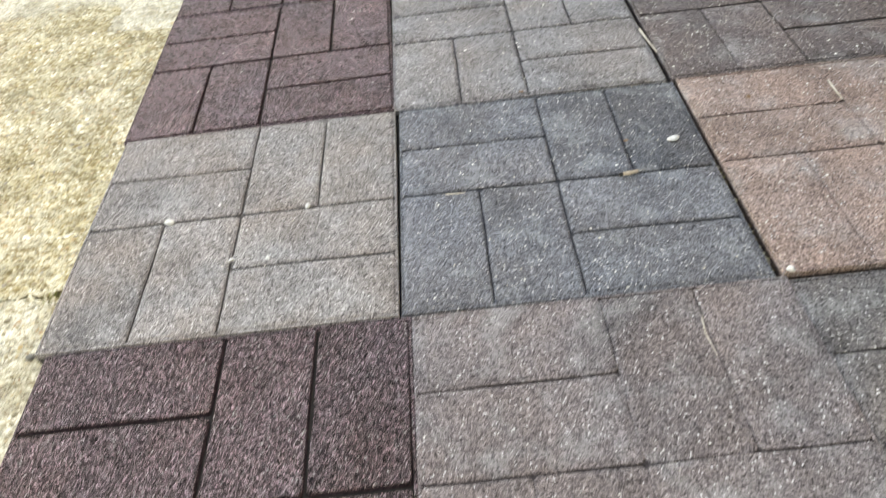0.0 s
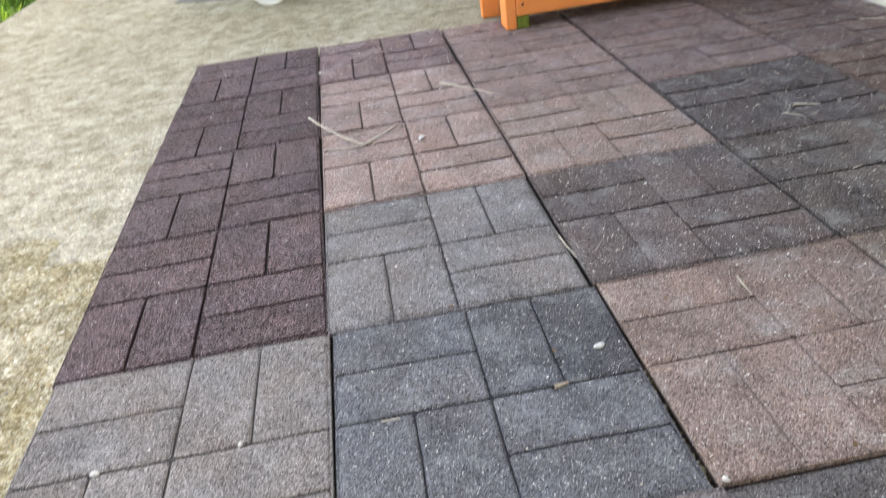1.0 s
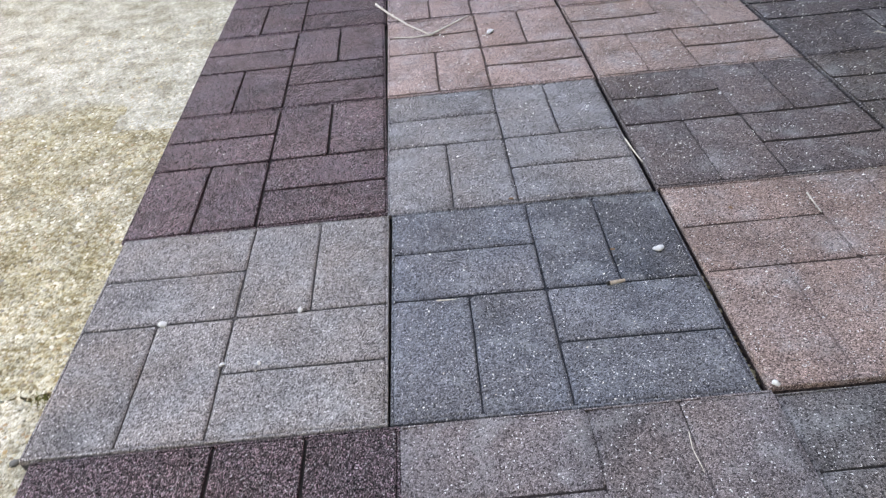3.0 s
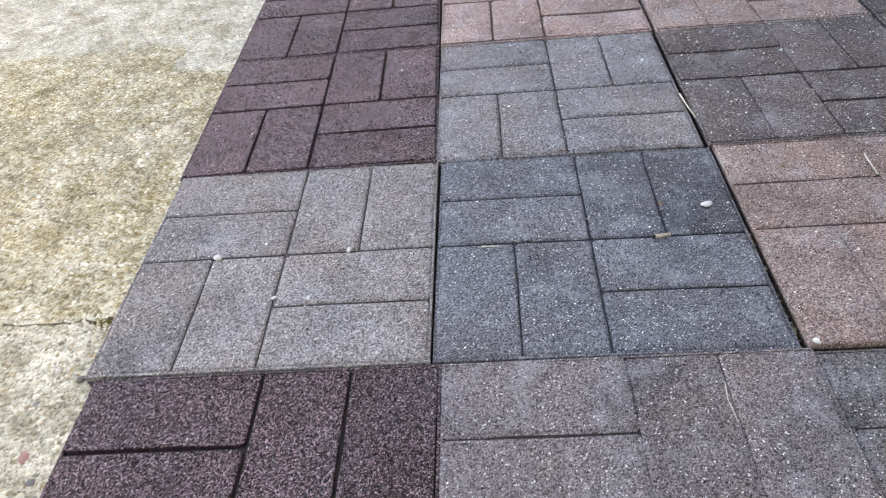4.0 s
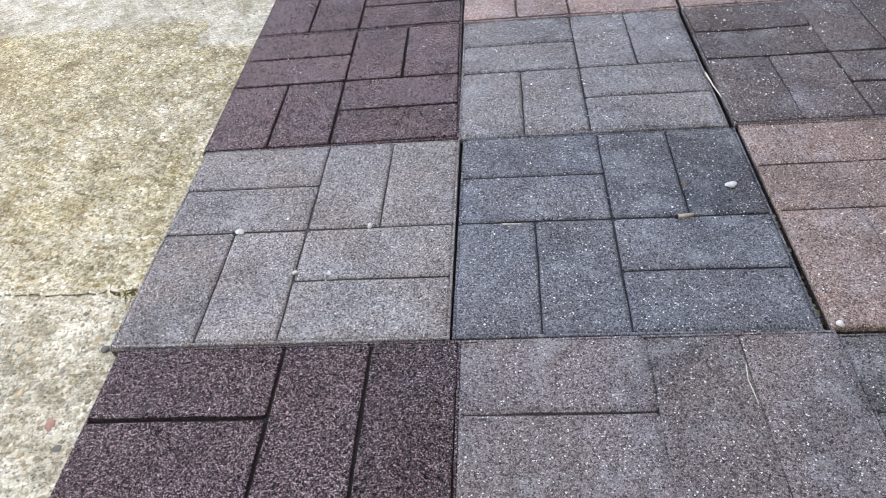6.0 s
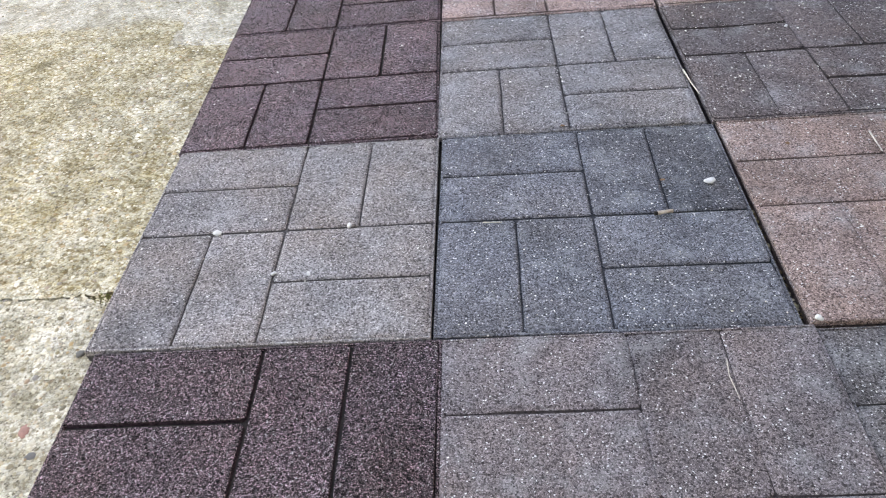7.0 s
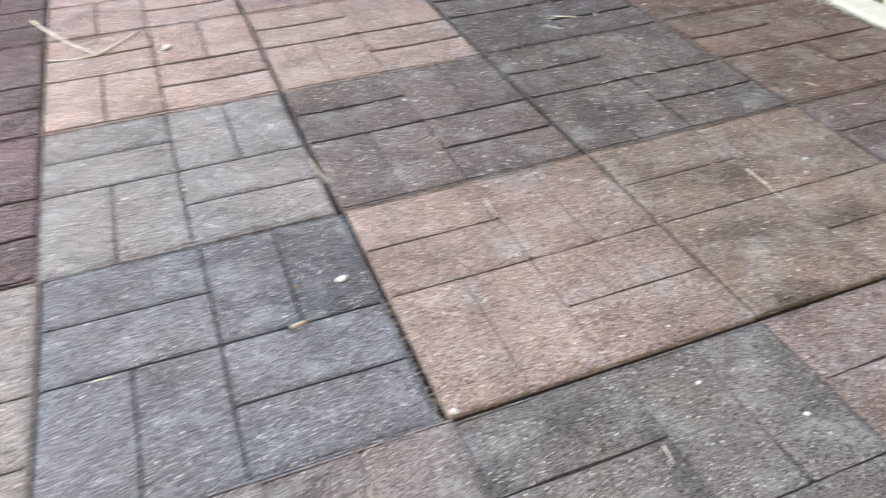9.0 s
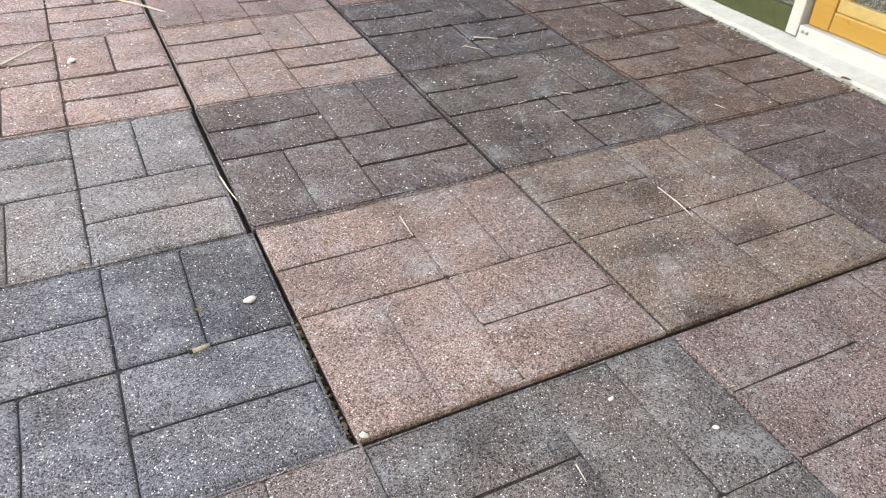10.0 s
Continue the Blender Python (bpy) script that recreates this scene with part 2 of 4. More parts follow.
def pebble_material():
    m = Mat("river_pebbles", 0.7, spec=0.4)
    r = m.n.new("ShaderNodeNewGeometry").outputs["Random Per Island"]
    c = m.ramp(r, (0.0, lin(112, 104, 90)), (0.10, lin(150, 141, 122)), (0.28, lin(184, 176, 158)), (0.5, lin(200, 194, 180)), (0.68, lin(216, 212, 201)), (0.80, lin(234, 232, 226)),
               (0.87, lin(190, 168, 136)), (0.93, lin(170, 144, 122)), (0.97, lin(156, 150, 146)), (1.0, lin(132, 130, 132)))
    c = m.mix(0.5, c, m.ramp(m.noise(300, 3), (0.3, 0.7), (0.7, 1.15)), "MULTIPLY")
    c = m.mix(m.math("MULTIPLY", m.ramp(m.noise(2.6, 5, 0.62), (0.36, 0.0), (0.62, 1.0)), 0.4), c, m.mix(1.0, c, (0.93, 0.84, 0.58), "MULTIPLY"))
    c = m.mix(1.0, c, m.ramp(m.noise(13, 6, 0.74), (0.38, (0.62, 0.59, 0.51)), (0.5, (0.80, 0.79, 0.75)), (0.62, (0.98, 0.98, 0.975))), "MULTIPLY")
    return m.done(c)


def painted_wood(name, colour, grain_axis, dark=0.82, rough=0.55):
    m = Mat(name, rough, spec=0.4)
    st = {"x": (0.06, 1, 1), "y": (1, 0.06, 1), "z": (1, 1, 0.06)}[grain_axis]
    lines = m.noise(90, 5, 0.6, stretch=st)
    c = m.mix(m.ramp(lines, (0.35, 0.0), (0.7, 1.0)), tuple(k * dark for k in colour), colour)
    c = m.mix(0.5, c, m.ramp(m.noise(7, 4), (0.3, 0.82), (0.7, 1.08)), "MULTIPLY")
    m.bump(lines, 0.25, 0.0015)
    return m.done(c, m.ramp(m.noise(40, 3), (0.3, rough - 0.1), (0.7, rough + 0.15)))


def plain(name, colour, rough=0.6, var=0.2, scale=30, spec=0.4, bump=0.15, metal=0.0):
    m = Mat(name, rough, metal, spec)
    c = m.mix(1.0, colour, m.ramp(m.noise(scale, 4), (0.3, 1 - var), (0.7, 1 + var * 0.5)), "MULTIPLY")
    c = m.mix(0.6, c, m.ramp(m.noise(scale * 7, 3), (0.3, 1 - var), (0.7, 1 + var * 0.5)), "MULTIPLY")
    m.bump(m.noise(scale * 5, 4), bump, 0.002)
    return m.done(c)


def island(name, *colours, rough=0.8):
    m = Mat(name, rough, spec=0.3)
    r = m.n.new("ShaderNodeNewGeometry").outputs["Random Per Island"]
    k = len(colours) - 1
    c = m.ramp(r, *[(i / max(k, 1), col) for i, col in enumerate(colours)])
    return m.done(m.mix(0.5, c, m.ramp(m.noise(500, 2), (0.3, 0.75), (0.7, 1.15)), "MULTIPLY"))


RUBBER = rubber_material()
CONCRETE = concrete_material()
PEBBLES = pebble_material()
ORANGE_X = painted_wood("orange_painted_wood_lengthwise", lin(230, 136, 80), "x", 0.92)
ORANGE_Z = painted_wood("orange_painted_wood_upright", lin(230, 136, 80), "z", 0.92)
GREEN_WOOD = plain("green_treated_wood", lin(96, 112, 44), 0.8, 0.35, 60)
BARE_WOOD = plain("weathered_wood", lin(120, 96, 62), 0.85, 0.35, 60)
YELLOW_WOOD = painted_wood("varnished_yellow_wood", lin(172, 128, 66), "y", 0.9, 0.35)
TAN_BEAD = plain("tan_glazing_bead", lin(176, 148, 100), 0.5, 0.15, 60)
WHITE_PAINT = plain("white_paint", lin(178, 179, 180), 0.45, 0.08, 25)
WHITE_ROUGH = plain("rough_white_masonry_paint", lin(177, 177, 174), 0.75, 0.12, 45, bump=0.5)
WHITE_RESIN = plain("white_resin", lin(208, 212, 216), 0.35, 0.08, 20)
RESIN_DIRTY = plain("dirty_white_resin", lin(186, 184, 172), 0.5, 0.2, 20)
HOUSE_WALL = plain("off_white_render", lin(206, 200, 188), 0.85, 0.12, 20, bump=0.5)
ROOF_MAT = plain("grey_roof_felt", lin(92, 90, 88), 0.9, 0.2, 30)
DARK_GREEN = plain("dark_green_metal", lin(58, 66, 40), 0.5, 0.25, 40)
SCREEN = Mat("insect_screen", 0.7)
SCREEN = SCREEN.done(SCREEN.ramp(SCREEN.split(SCREEN.cells(330).outputs["Color"])[0], (0.0, lin(40, 40, 38)), (0.7, lin(82, 82, 80)), (1.0, lin(130, 128, 124))))
DARK_GLASS = Mat("dark_window_glass", 0.06, spec=0.5)
DARK_GLASS = DARK_GLASS.done(DARK_GLASS.ramp(DARK_GLASS.noise(3, 4), (0.3, lin(34, 31, 28)), (0.7, lin(52, 46, 42))), DARK_GLASS.ramp(DARK_GLASS.noise(25, 5), (0.4, 0.06), (0.75, 0.3)))
SOIL = plain("dark_soil", lin(62, 52, 38), 0.95, 0.4, 40, bump=0.6)
JOINT_SOIL = plain("black_joint_soil", lin(38, 34, 30), 0.95, 0.4, 60, bump=0.6)
# groove dirt and groove shade, both put into these two dark colours
GROOVE_DARK = plain("groove_dirt_and_shade", lin(36, 32, 32), 0.95, 0.4, 60, bump=0.6)
GROOVE_SHADE = Mat("shaded_groove_rubber", 0.95, spec=0.06)
GROOVE_SHADE = GROOVE_SHADE.done(GROOVE_SHADE.mix(1.0, GROOVE_SHADE.n.new("ShaderNodeObjectInfo").outputs["Color"], GROOVE_SHADE.ramp(GROOVE_SHADE.noise(260, 4, 0.7), (0.3, 0.10), (0.5, 0.24), (0.72, 0.46)), "MULTIPLY"))
MOSS = island("moss", lin(92, 100, 40), lin(112, 118, 54), lin(84, 72, 46), lin(70, 60, 44), lin(116, 104, 76))
GRASS_MAT = island("grass_blades", lin(36, 76, 22), lin(54, 102, 28), lin(84, 132, 40), lin(44, 90, 26), lin(108, 134, 54))
LAWN = plain("lawn_earth", lin(46, 70, 26), 0.95, 0.4, 8, bump=0.6)
CHIP = island("pale_grit", lin(212, 208, 204), lin(228, 226, 222), lin(240, 239, 236), lin(196, 186, 170))
TWIG = plain("dry_twig", lin(194, 186, 178), 0.85, 0.3, 150)
STRAW = island("dry_straw", lin(176, 164, 144), lin(120, 104, 88), lin(200, 192, 176))
WHITE_PEBBLE = plain("white_pebble", lin(196, 197, 200), 0.7, 0.2, 200)
CORK = plain("tan_paper", lin(164, 150, 138), 0.85, 0.25, 300)
BLACK = plain("matt_black", lin(30, 28, 27), 0.9, 0.2, 200)
STEEL = plain("grey_steel", lin(150, 150, 150), 0.4, 0.15, 100, metal=0.8)
RUST = island("brown_leaf", lin(136, 100, 70), lin(112, 84, 62), lin(150, 118, 84))
PATCH = plain("grey_mortar", lin(100, 100, 99), 0.9, 0.15, 40, bump=0.4)

# ---------------------------------------------------------------- mesh helpers


def part(name, bm, material, parent=None, label="", place=None, smooth=False):
    """Links a bmesh as one mesh object, under a thing or on its own."""
    me = bpy.data.meshes.new(name)
    bmesh.ops.recalc_face_normals(bm, faces=bm.faces)
    if smooth:
        for f in bm.faces:
            f.smooth = True
    bm.to_mesh(me)
    bm.free()
    me.materials.append(material)
    ob = new(name, me)
    if parent is not None:
        ob.parent = parent
    if place is not None:
        ob.matrix_basis = place
    if label:
        tagged(ob, label)
    return ob


def raw(name, verts, faces, material, parent=None):
    me = bpy.data.meshes.new(name)
    me.from_pydata(verts, [], faces)
    me.update()
    me.materials.append(material)
    ob = new(name, me)
    if parent is not None:
        ob.parent = parent
    return ob


def box(x0, x1, y0, y1, z0, z1, bevel=0.003, bm=None, segments=2):
    out = bm or bmesh.new()
    v = [out.verts.new((x, y, z)) for z in (z0, z1) for y in (y0, y1) for x in (x0, x1)]
    fs = [out.faces.new([v[i] for i in q]) for q in ((0, 2, 3, 1), (4, 5, 7, 6), (0, 1, 5, 4), (1, 3, 7, 5), (3, 2, 6, 7), (2, 0, 4, 6))]
    if bevel:
        edges = list({e for f in fs for e in f.edges})
        bmesh.ops.bevel(out, geom=edges, offset=bevel, segments=segments, affect="EDGES", profile=0.5)
    return out


def tube(points, radius, sides=8, bm=None, taper=1.0):
    """A round bar along a list of points."""
    out = bm or bmesh.new()
    pts = [Vector(p) for p in points]
    rings = []
    for i, p in enumerate(pts):
        d = (pts[min(i + 1, len(pts) - 1)] - pts[max(i - 1, 0)]).normalized()
        a = d.cross(Vector((0.31, 0.17, 0.93))).normalized()
        b = d.cross(a)
        r = radius * (1 + (taper - 1) * i / max(len(pts) - 1, 1))
        rings.append([out.verts.new(p + (a * math.cos(k * math.tau / sides) + b * math.sin(k * math.tau / sides)) * r) for k in range(sides)])
    for r0, r1 in zip(rings, rings[1:]):
        for k in range(sides):
            out.faces.new((r0[k], r0[(k + 1) % sides], r1[(k + 1) % sides], r1[k]))
    out.faces.new(rings[0])
    out.faces.new(rings[-1][::-1])
    return out


def lump(rx, ry, rz, seed, sub=2, rough=0.18):
    bm = bmesh.new()
    bmesh.ops.create_icosphere(bm, subdivisions=sub, radius=1.0)
    for v in bm.verts:
        k = 1 + rough * 1.6 * noise.noise(v.co * 1.3 + Vector((seed * 7.1, seed * 3.3, seed)))
        v.co = Vector((v.co.x * rx * k, v.co.y * ry * k, v.co.z * rz * k))
    return bm


def thing(name, label, category, place=None, group="", kind=""):
    ob = new(name)
    ob.empty_display_size = 0.05
    if place is not None:
        ob.matrix_basis = place
    return tagged(ob, label, category, group, kind)


SLAB_Z = -0.020      # top of the concrete; the pavers' worn top is z = 0

# ---------------------------------------------------------------- ground and slabs
ground = part("ground", box(-400, 400, -400, 400, -0.6, SLAB_Z - 0.045, 0), LAWN)
tagged(ground, "green lawn earth reaching to the horizon", "ground", kind="structure")

rng = random.Random(5)
JOINT = [(-1.64 + i * 0.00875, 0.112 + 0.010 * noise.noise(Vector((i * 0.115, 3.1, 0))) + 0.007 * noise.noise(Vector((i * 0.45, 9.1, 0)))) for i in range(391)]


def slab(name, outline, label):
    bm = bmesh.new()
    top = [bm.verts.new((x, y, SLAB_Z)) for x, y in outline]
    low = [bm.verts.new((x, y, SLAB_Z - 0.09)) for x, y in outline]
    bm.faces.new(top)
    k = len(top)
    for i in range(k):
        bm.faces.new((top[i], low[i], low[(i + 1) % k], top[(i + 1) % k]))
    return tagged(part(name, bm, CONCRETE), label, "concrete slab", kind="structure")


corner = [(-1.64 + 0.62 * (1 - math.cos(a * math.pi / 16)), 4.30 + 0.62 * math.sin(a * math.pi / 16)) for a in range(9)]
slab("pavement_far", [(x, y + 0.0020 + 0.0018 * noise.noise(Vector((x * 40, 0, 7))) + 0.007 * math.exp(-((x + 0.432) / 0.016) ** 2)) for x, y in JOINT[::-1]] + corner + [(-0.6, 5.02), (1.75, 5.15)], "worn beige exposed-aggregate concrete patio slab")
slab("pavement_near", [(x, y - 0.0020 - 0.0018 * noise.noise(Vector((x * 46, 5, 7))) - 0.004 * math.exp(-((x + 0.428) / 0.016) ** 2)) for x, y in JOINT] + [(1.75, -3.2), (-1.64, -3.2)], "worn beige exposed-aggregate concrete patio slab beyond a crack")

# aggregate stones standing proud of the slab beside the pavers
verts, faces = [], []
rng = random.Random(11)
for i in range(30000):
    x = -0.36 - rng.random() ** 1.15 * 0.85
    y = -0.55 + rng.random() ** 1.15 * 2.0
    if y > 0.85 and rng.random() < 0.55:
        continue
    r = rng.choice((0.0014, 0.0018, 0.0021, 0.0026, 0.0031, 0.0042)) * rng.uniform(0.8, 1.25)
    if rng.random() < 0.012:
        r *= 1.35
    h = r * rng.uniform(0.12, 0.42)
    a0, e = rng.random() * 6.28, rng.uniform(0.65, 1.0)
    b = len(verts)
    for k in range(6):
        a = k * math.tau / 6
        ex, ey = r * math.cos(a) * rng.uniform(0.85, 1.1), r * e * math.sin(a) * rng.uniform(0.85, 1.1)
        px, py = ex * math.cos(a0) - ey * math.sin(a0), ex * math.sin(a0) + ey * math.cos(a0)
        verts.append((x + px, y + py, SLAB_Z - 0.0005))
        verts.append((x + px * 0.62, y + py * 0.62, SLAB_Z + h * 0.8))
    verts.append((x, y, SLAB_Z + h))
    for k in range(6):
        p, q = b + 2 * k, b + 2 * ((k + 1) % 6)
        faces += [(p, q, q + 1, p + 1), (p + 1, q + 1, b + 12)]
stones = raw("aggregate_stones", verts, faces, PEBBLES)
for f in stones.data.polygons:
    f.use_smooth = True
tagged(stones, "small beige and white stones set in the concrete", "stones", kind="stuff")

# a pale strip added to show the slab's far edge as lit
bm = bmesh.new()
rows = []
for i in range(60):
    x = -1.05 + i * 0.047
    y = 4.955 + 0.062 * (x + 1.05) + 0.006 * noise.noise(Vector((x * 9, 0, 0)))
    rows.append([bm.verts.new(p) for p in ((x, y, SLAB_Z - 0.08), (x, y + 0.004, SLAB_Z + 0.012), (x, y + 0.06, SLAB_Z + 0.013), (x, y + 0.066, SLAB_Z - 0.08))])
for r0, r1 in zip(rows, rows[1:]):
    for k in range(4):
        bm.faces.new((r0[k], r0[(k + 1) % 4], r1[(k + 1) % 4], r1[k]))
bm.faces.new(rows[0])
bm.faces.new(rows[-1])
tagged(part("slab_edging", bm, WHITE_ROUGH), "pale strip added for the lit far edge of the slab", "edging", kind="structure")

# soil in the joint, moss on it, and a broken corner beside the pavers
bm = box(-1.6, 1.7, 0.07, 0.16, -0.08, SLAB_Z - 0.006, 0)
tagged(part("joint_soil", bm, SOIL), "dark soil filling the crack between slabs", "soil", kind="structure")
rng = random.Random(3)
verts, faces = [], []
for i in range(1100):
    u = rng.random()
    if u < 0.25:
        x = -0.428 + rng.gauss(0, 0.008)
        y = 0.108 + rng.gauss(0, 0.007)
    else:
        j = rng.randrange(24, 140)
        if noise.noise(Vector((j * 0.1, 0, 4))) < 0.05:
            continue
        x = JOINT[j][0] + rng.uniform(-0.02, 0.02)
        y = JOINT[j][1] + rng.gauss(0, 0.0025)
    s = rng.uniform(0.0012, 0.003)
    b = len(verts)
    verts += [(x - s, y, SLAB_Z - 0.004), (x + s, y - s, SLAB_Z - 0.004), (x + s, y + s, SLAB_Z - 0.004), (x + rng.gauss(0, s), y + rng.gauss(0, s), SLAB_Z + s * 0.7)]
    faces += [(b, b + 1, b + 3), (b + 1, b + 2, b + 3), (b + 2, b, b + 3)]
tagged(raw("moss", verts, faces, MOSS), "green and brown moss tufts in the concrete crack", "moss", kind="stuff")

# a grey mortar patch on the far slab
bm = bmesh.new()
ring = [(-0.72, 3.42), (-0.69, 3.60), (-0.67, 3.83), (-0.55, 3.73), (-0.43, 3.62), (-0.42, 3.45), (-0.43, 3.31), (-0.56, 3.36)]
t = [bm.verts.new((x, y, SLAB_Z + 0.004)) for x, y in ring]
l = [bm.verts.new((x, y, SLAB_Z - 0.01)) for x, y in ring]
bm.faces.new(t)
for i in range(len(ring)):
    bm.faces.new((t[i], l[i], l[(i + 1) % len(ring)], t[(i + 1) % len(ring)]))
tagged(part("mortar_patch", bm, PATCH), "flat grey mortar patch on the concrete slab", "patch", kind="structure")

# lawn blades round the slab's far corner
verts, faces = [], []
rng = random.Random(21)
made = 0
while made < 34000:
    x, y = rng.uniform(-3.4, 0.6), rng.uniform(3.0, 8.0)
    inside = x > -1.62 and y < 4.30 or (x > -1.0 and y < 4.98) or (x > -1.64 and y < 4.95 and math.hypot(x + 1.02, y - 4.30) < 0.60)
    if inside:
        continue
    made += 1
    h = rng.uniform(0.025, 0.07) * (1.5 if noise.noise(Vector((x * 3, y * 3, 0))) > 0.15 else 0.8)
    a = rng.random() * 6.28
    w = rng.uniform(0.002, 0.0048)
    dx, dy = math.cos(a), math.sin(a)
    bx, by = rng.gauss(0, 0.75) * h, rng.gauss(0, 0.75) * h
    b = len(verts)
    g = SLAB_Z - 0.045
    verts += [(x - dx * w, y - dy * w, g), (x + dx * w, y + dy * w, g), (x - dx * w * 0.7 + bx * 0.4, y - dy * w * 0.7 + by * 0.4, g + h * 0.6),
              (x + dx * w * 0.7 + bx * 0.4, y + dy * w * 0.7 + by * 0.4, g + h * 0.6), (x + bx, y + by, g + h)]
    faces += [(b, b + 1, b + 3, b + 2), (b + 2, b + 3, b + 4)]
tagged(raw("grass", verts, faces, GRASS_MAT), "uneven green lawn grass at the slab's edge", "grass", kind="stuff")

# ---------------------------------------------------------------- house side
HOUSE = pose(1.704, 0.37, 0, 0, 0, 2.0)      # local y runs along the wall, local x into the house


def setting(name, bm, material, label, category="wall"):
    return tagged(part(name, bm, material, place=HOUSE), label, category, kind="structure")


# rough painted kerb that carries the frames
bm = bmesh.new()
rows = []
for i in range(260):
    y = -3.4 + i * 0.03
    j = 0.004 * noise.noise(Vector((y * 22, 1.7, 0))) + 0.003 * noise.noise(Vector((y * 60, 4.7, 0)))
    lip = -0.047 + 0.0335 * min(max(y, -1.0), 1.45) + j
    rows.append([bm.verts.new(p) for p in ((lip, y, -0.03), (lip, y, 0.001 + j * 0.3), (lip + 0.005 + j * 0.4, y, 0.007), (0.003, y, 0.017), (0.008, y, 0.019), (0.16, y, 0.020), (0.16, y, -0.03))])
for r0, r1 in zip(rows, rows[1:]):
    for k in range(7):
        bm.faces.new((r0[k], r0[(k + 1) % 7], r1[(k + 1) % 7], r1[k]))
bm.faces.new(rows[0])
bm.faces.new(rows[-1])
setting("kerb", bm, WHITE_ROUGH, "low white painted masonry kerb under the windows", "kerb")

window = tagged(new("window_1"), "dark screened window in a white frame", "window", kind="structure")
window.matrix_basis = HOUSE
part("bottom_rail", box(0.010, 0.045, 0.290, 1.085, 0.020, 0.075, 0.002), DARK_GREEN, window, "dark green bottom rail")
part("pane", box(0.024, 0.028, 0.290, 1.085, 0.075, 2.05, 0), SCREEN, window, "grey insect screen")
part("pane", box(0.020, 0.028, 1.130, 3.6, 0.020, 2.05, 0), DARK_GLASS, window, "dark window glass")
part("window_frame", box(0.003, 0.05, 0.260, 0.290, 0.022, 2.05, 0.003), WHITE_PAINT, window, "white upright post")
part("window_frame", box(0.008, 0.05, 1.085, 1.130, 0.020, 2.05, 0.003), WHITE_PAINT, window, "white upright post")
part("window_frame", box(0.008, 0.05, 3.6, 3.65, 0.020, 2.05, 0.003), WHITE_PAINT, window, "white upright post")

door = tagged(new("door_1"), "varnished yellow wooden door above a white sill", "door", kind="structure")
door.matrix_basis = HOUSE
part("door_sill", box(0.0015, 0.10, -1.0, 0.256, 0.012, 0.051, 0.003), WHITE_PAINT, door, "white painted sill")
part("stile", box(0.018, 0.058, 0.198, 0.250, 0.0515, 2.05, 0.004), YELLOW_WOOD, door)
part("stile", box(0.018, 0.058, -0.95, -0.85, 0.0515, 2.05, 0.004), YELLOW_WOOD, door)
part("bottom_rail", box(0.020, 0.056, -0.85, 0.198, 0.0515, 0.096, 0.004), YELLOW_WOOD, door)
part("top_rail", box(0.020, 0.056, -0.85, 0.198, 1.95, 2.05, 0.004), YELLOW_WOOD, door)
part("glazing_bead", box(0.024, 0.048, -0.85, 0.198, 0.096, 0.124, 0.003), TAN_BEAD, door, "tan glazing bead")
part("glazing_bead", box(0.024, 0.048, 0.172, 0.198, 0.124, 1.95, 0.003), TAN_BEAD, door, "tan glazing bead")
part("pane", box(0.034, 0.038, -0.85, 0.172, 0.124, 1.95, 0), SCREEN, door, "grey insect screen")
for k in (0.232, 0.244):
    bm = bmesh.new()
    bmesh.ops.create_cone(bm, cap_ends=True, segments=12, radius1=0.0045, radius2=0.0035, depth=0.003)
    part("screw", bm, STEEL, door, "grey steel screw", pose(0.0010, k, 0.039, 0, -90, 0), True)

# unseen house body; its roof and far length are added to shade the patio
setting("wall_east", box(0.0, 0.16, -3.4, 9.4, 2.05, 2.75, 0), HOUSE_WALL, "plain off-white house wall above the windows")
setting("wall_east_near", box(0.0, 0.16, -3.4, -1.0, 0.020, 2.05, 0), HOUSE_WALL, "plain off-white house wall beside the door")
setting("wall_east_far", box(0.0, 0.16, 3.65, 9.4, 0.020, 2.05, 0), HOUSE_WALL, "plain off-white house wall beyond the window, unseen, lengthened for shade")
setting("wall_north", box(0.16, 4.0, 9.2, 9.4, -0.03, 2.75, 0), HOUSE_WALL, "plain off-white house end wall")
setting("wall_south", box(0.16, 4.0, -3.4, -3.2, -0.03, 2.75, 0), HOUSE_WALL, "plain off-white house end wall")
setting("wall_back", box(4.0, 4.2, -3.4, 9.4, -0.03, 2.75, 0), HOUSE_WALL, "plain off-white house back wall")
# unseen wall and roof added behind the patio to block light from there
setting("wall_wing", box(-5.2, 0.0, -2.75, -2.55, -0.03, 2.75, 0), HOUSE_WALL, "plain off-white wall, unseen, added behind the patio to block light")
setting("roof_wing", box(-5.6, -0.05, -6.0, -2.45, 2.75, 2.92, 0.01), ROOF_MAT, "flat grey roof, unseen, added over the wall behind the patio", "roof")
setting("roof", box(-0.05, 4.6, -3.9, 9.9, 2.75, 2.92, 0.01), ROOF_MAT, "flat grey house roof with an overhanging eave, unseen, added to shade the patio", "roof")

bm = box(-0.395, 1.66, -0.80, 2.03, SLAB_Z - 0.002, SLAB_Z + 0.0009, 0)
tagged(part("joint_dirt", bm, JOINT_SOIL), "dark dirt bedding under the pavers", "dirt", kind="structure")

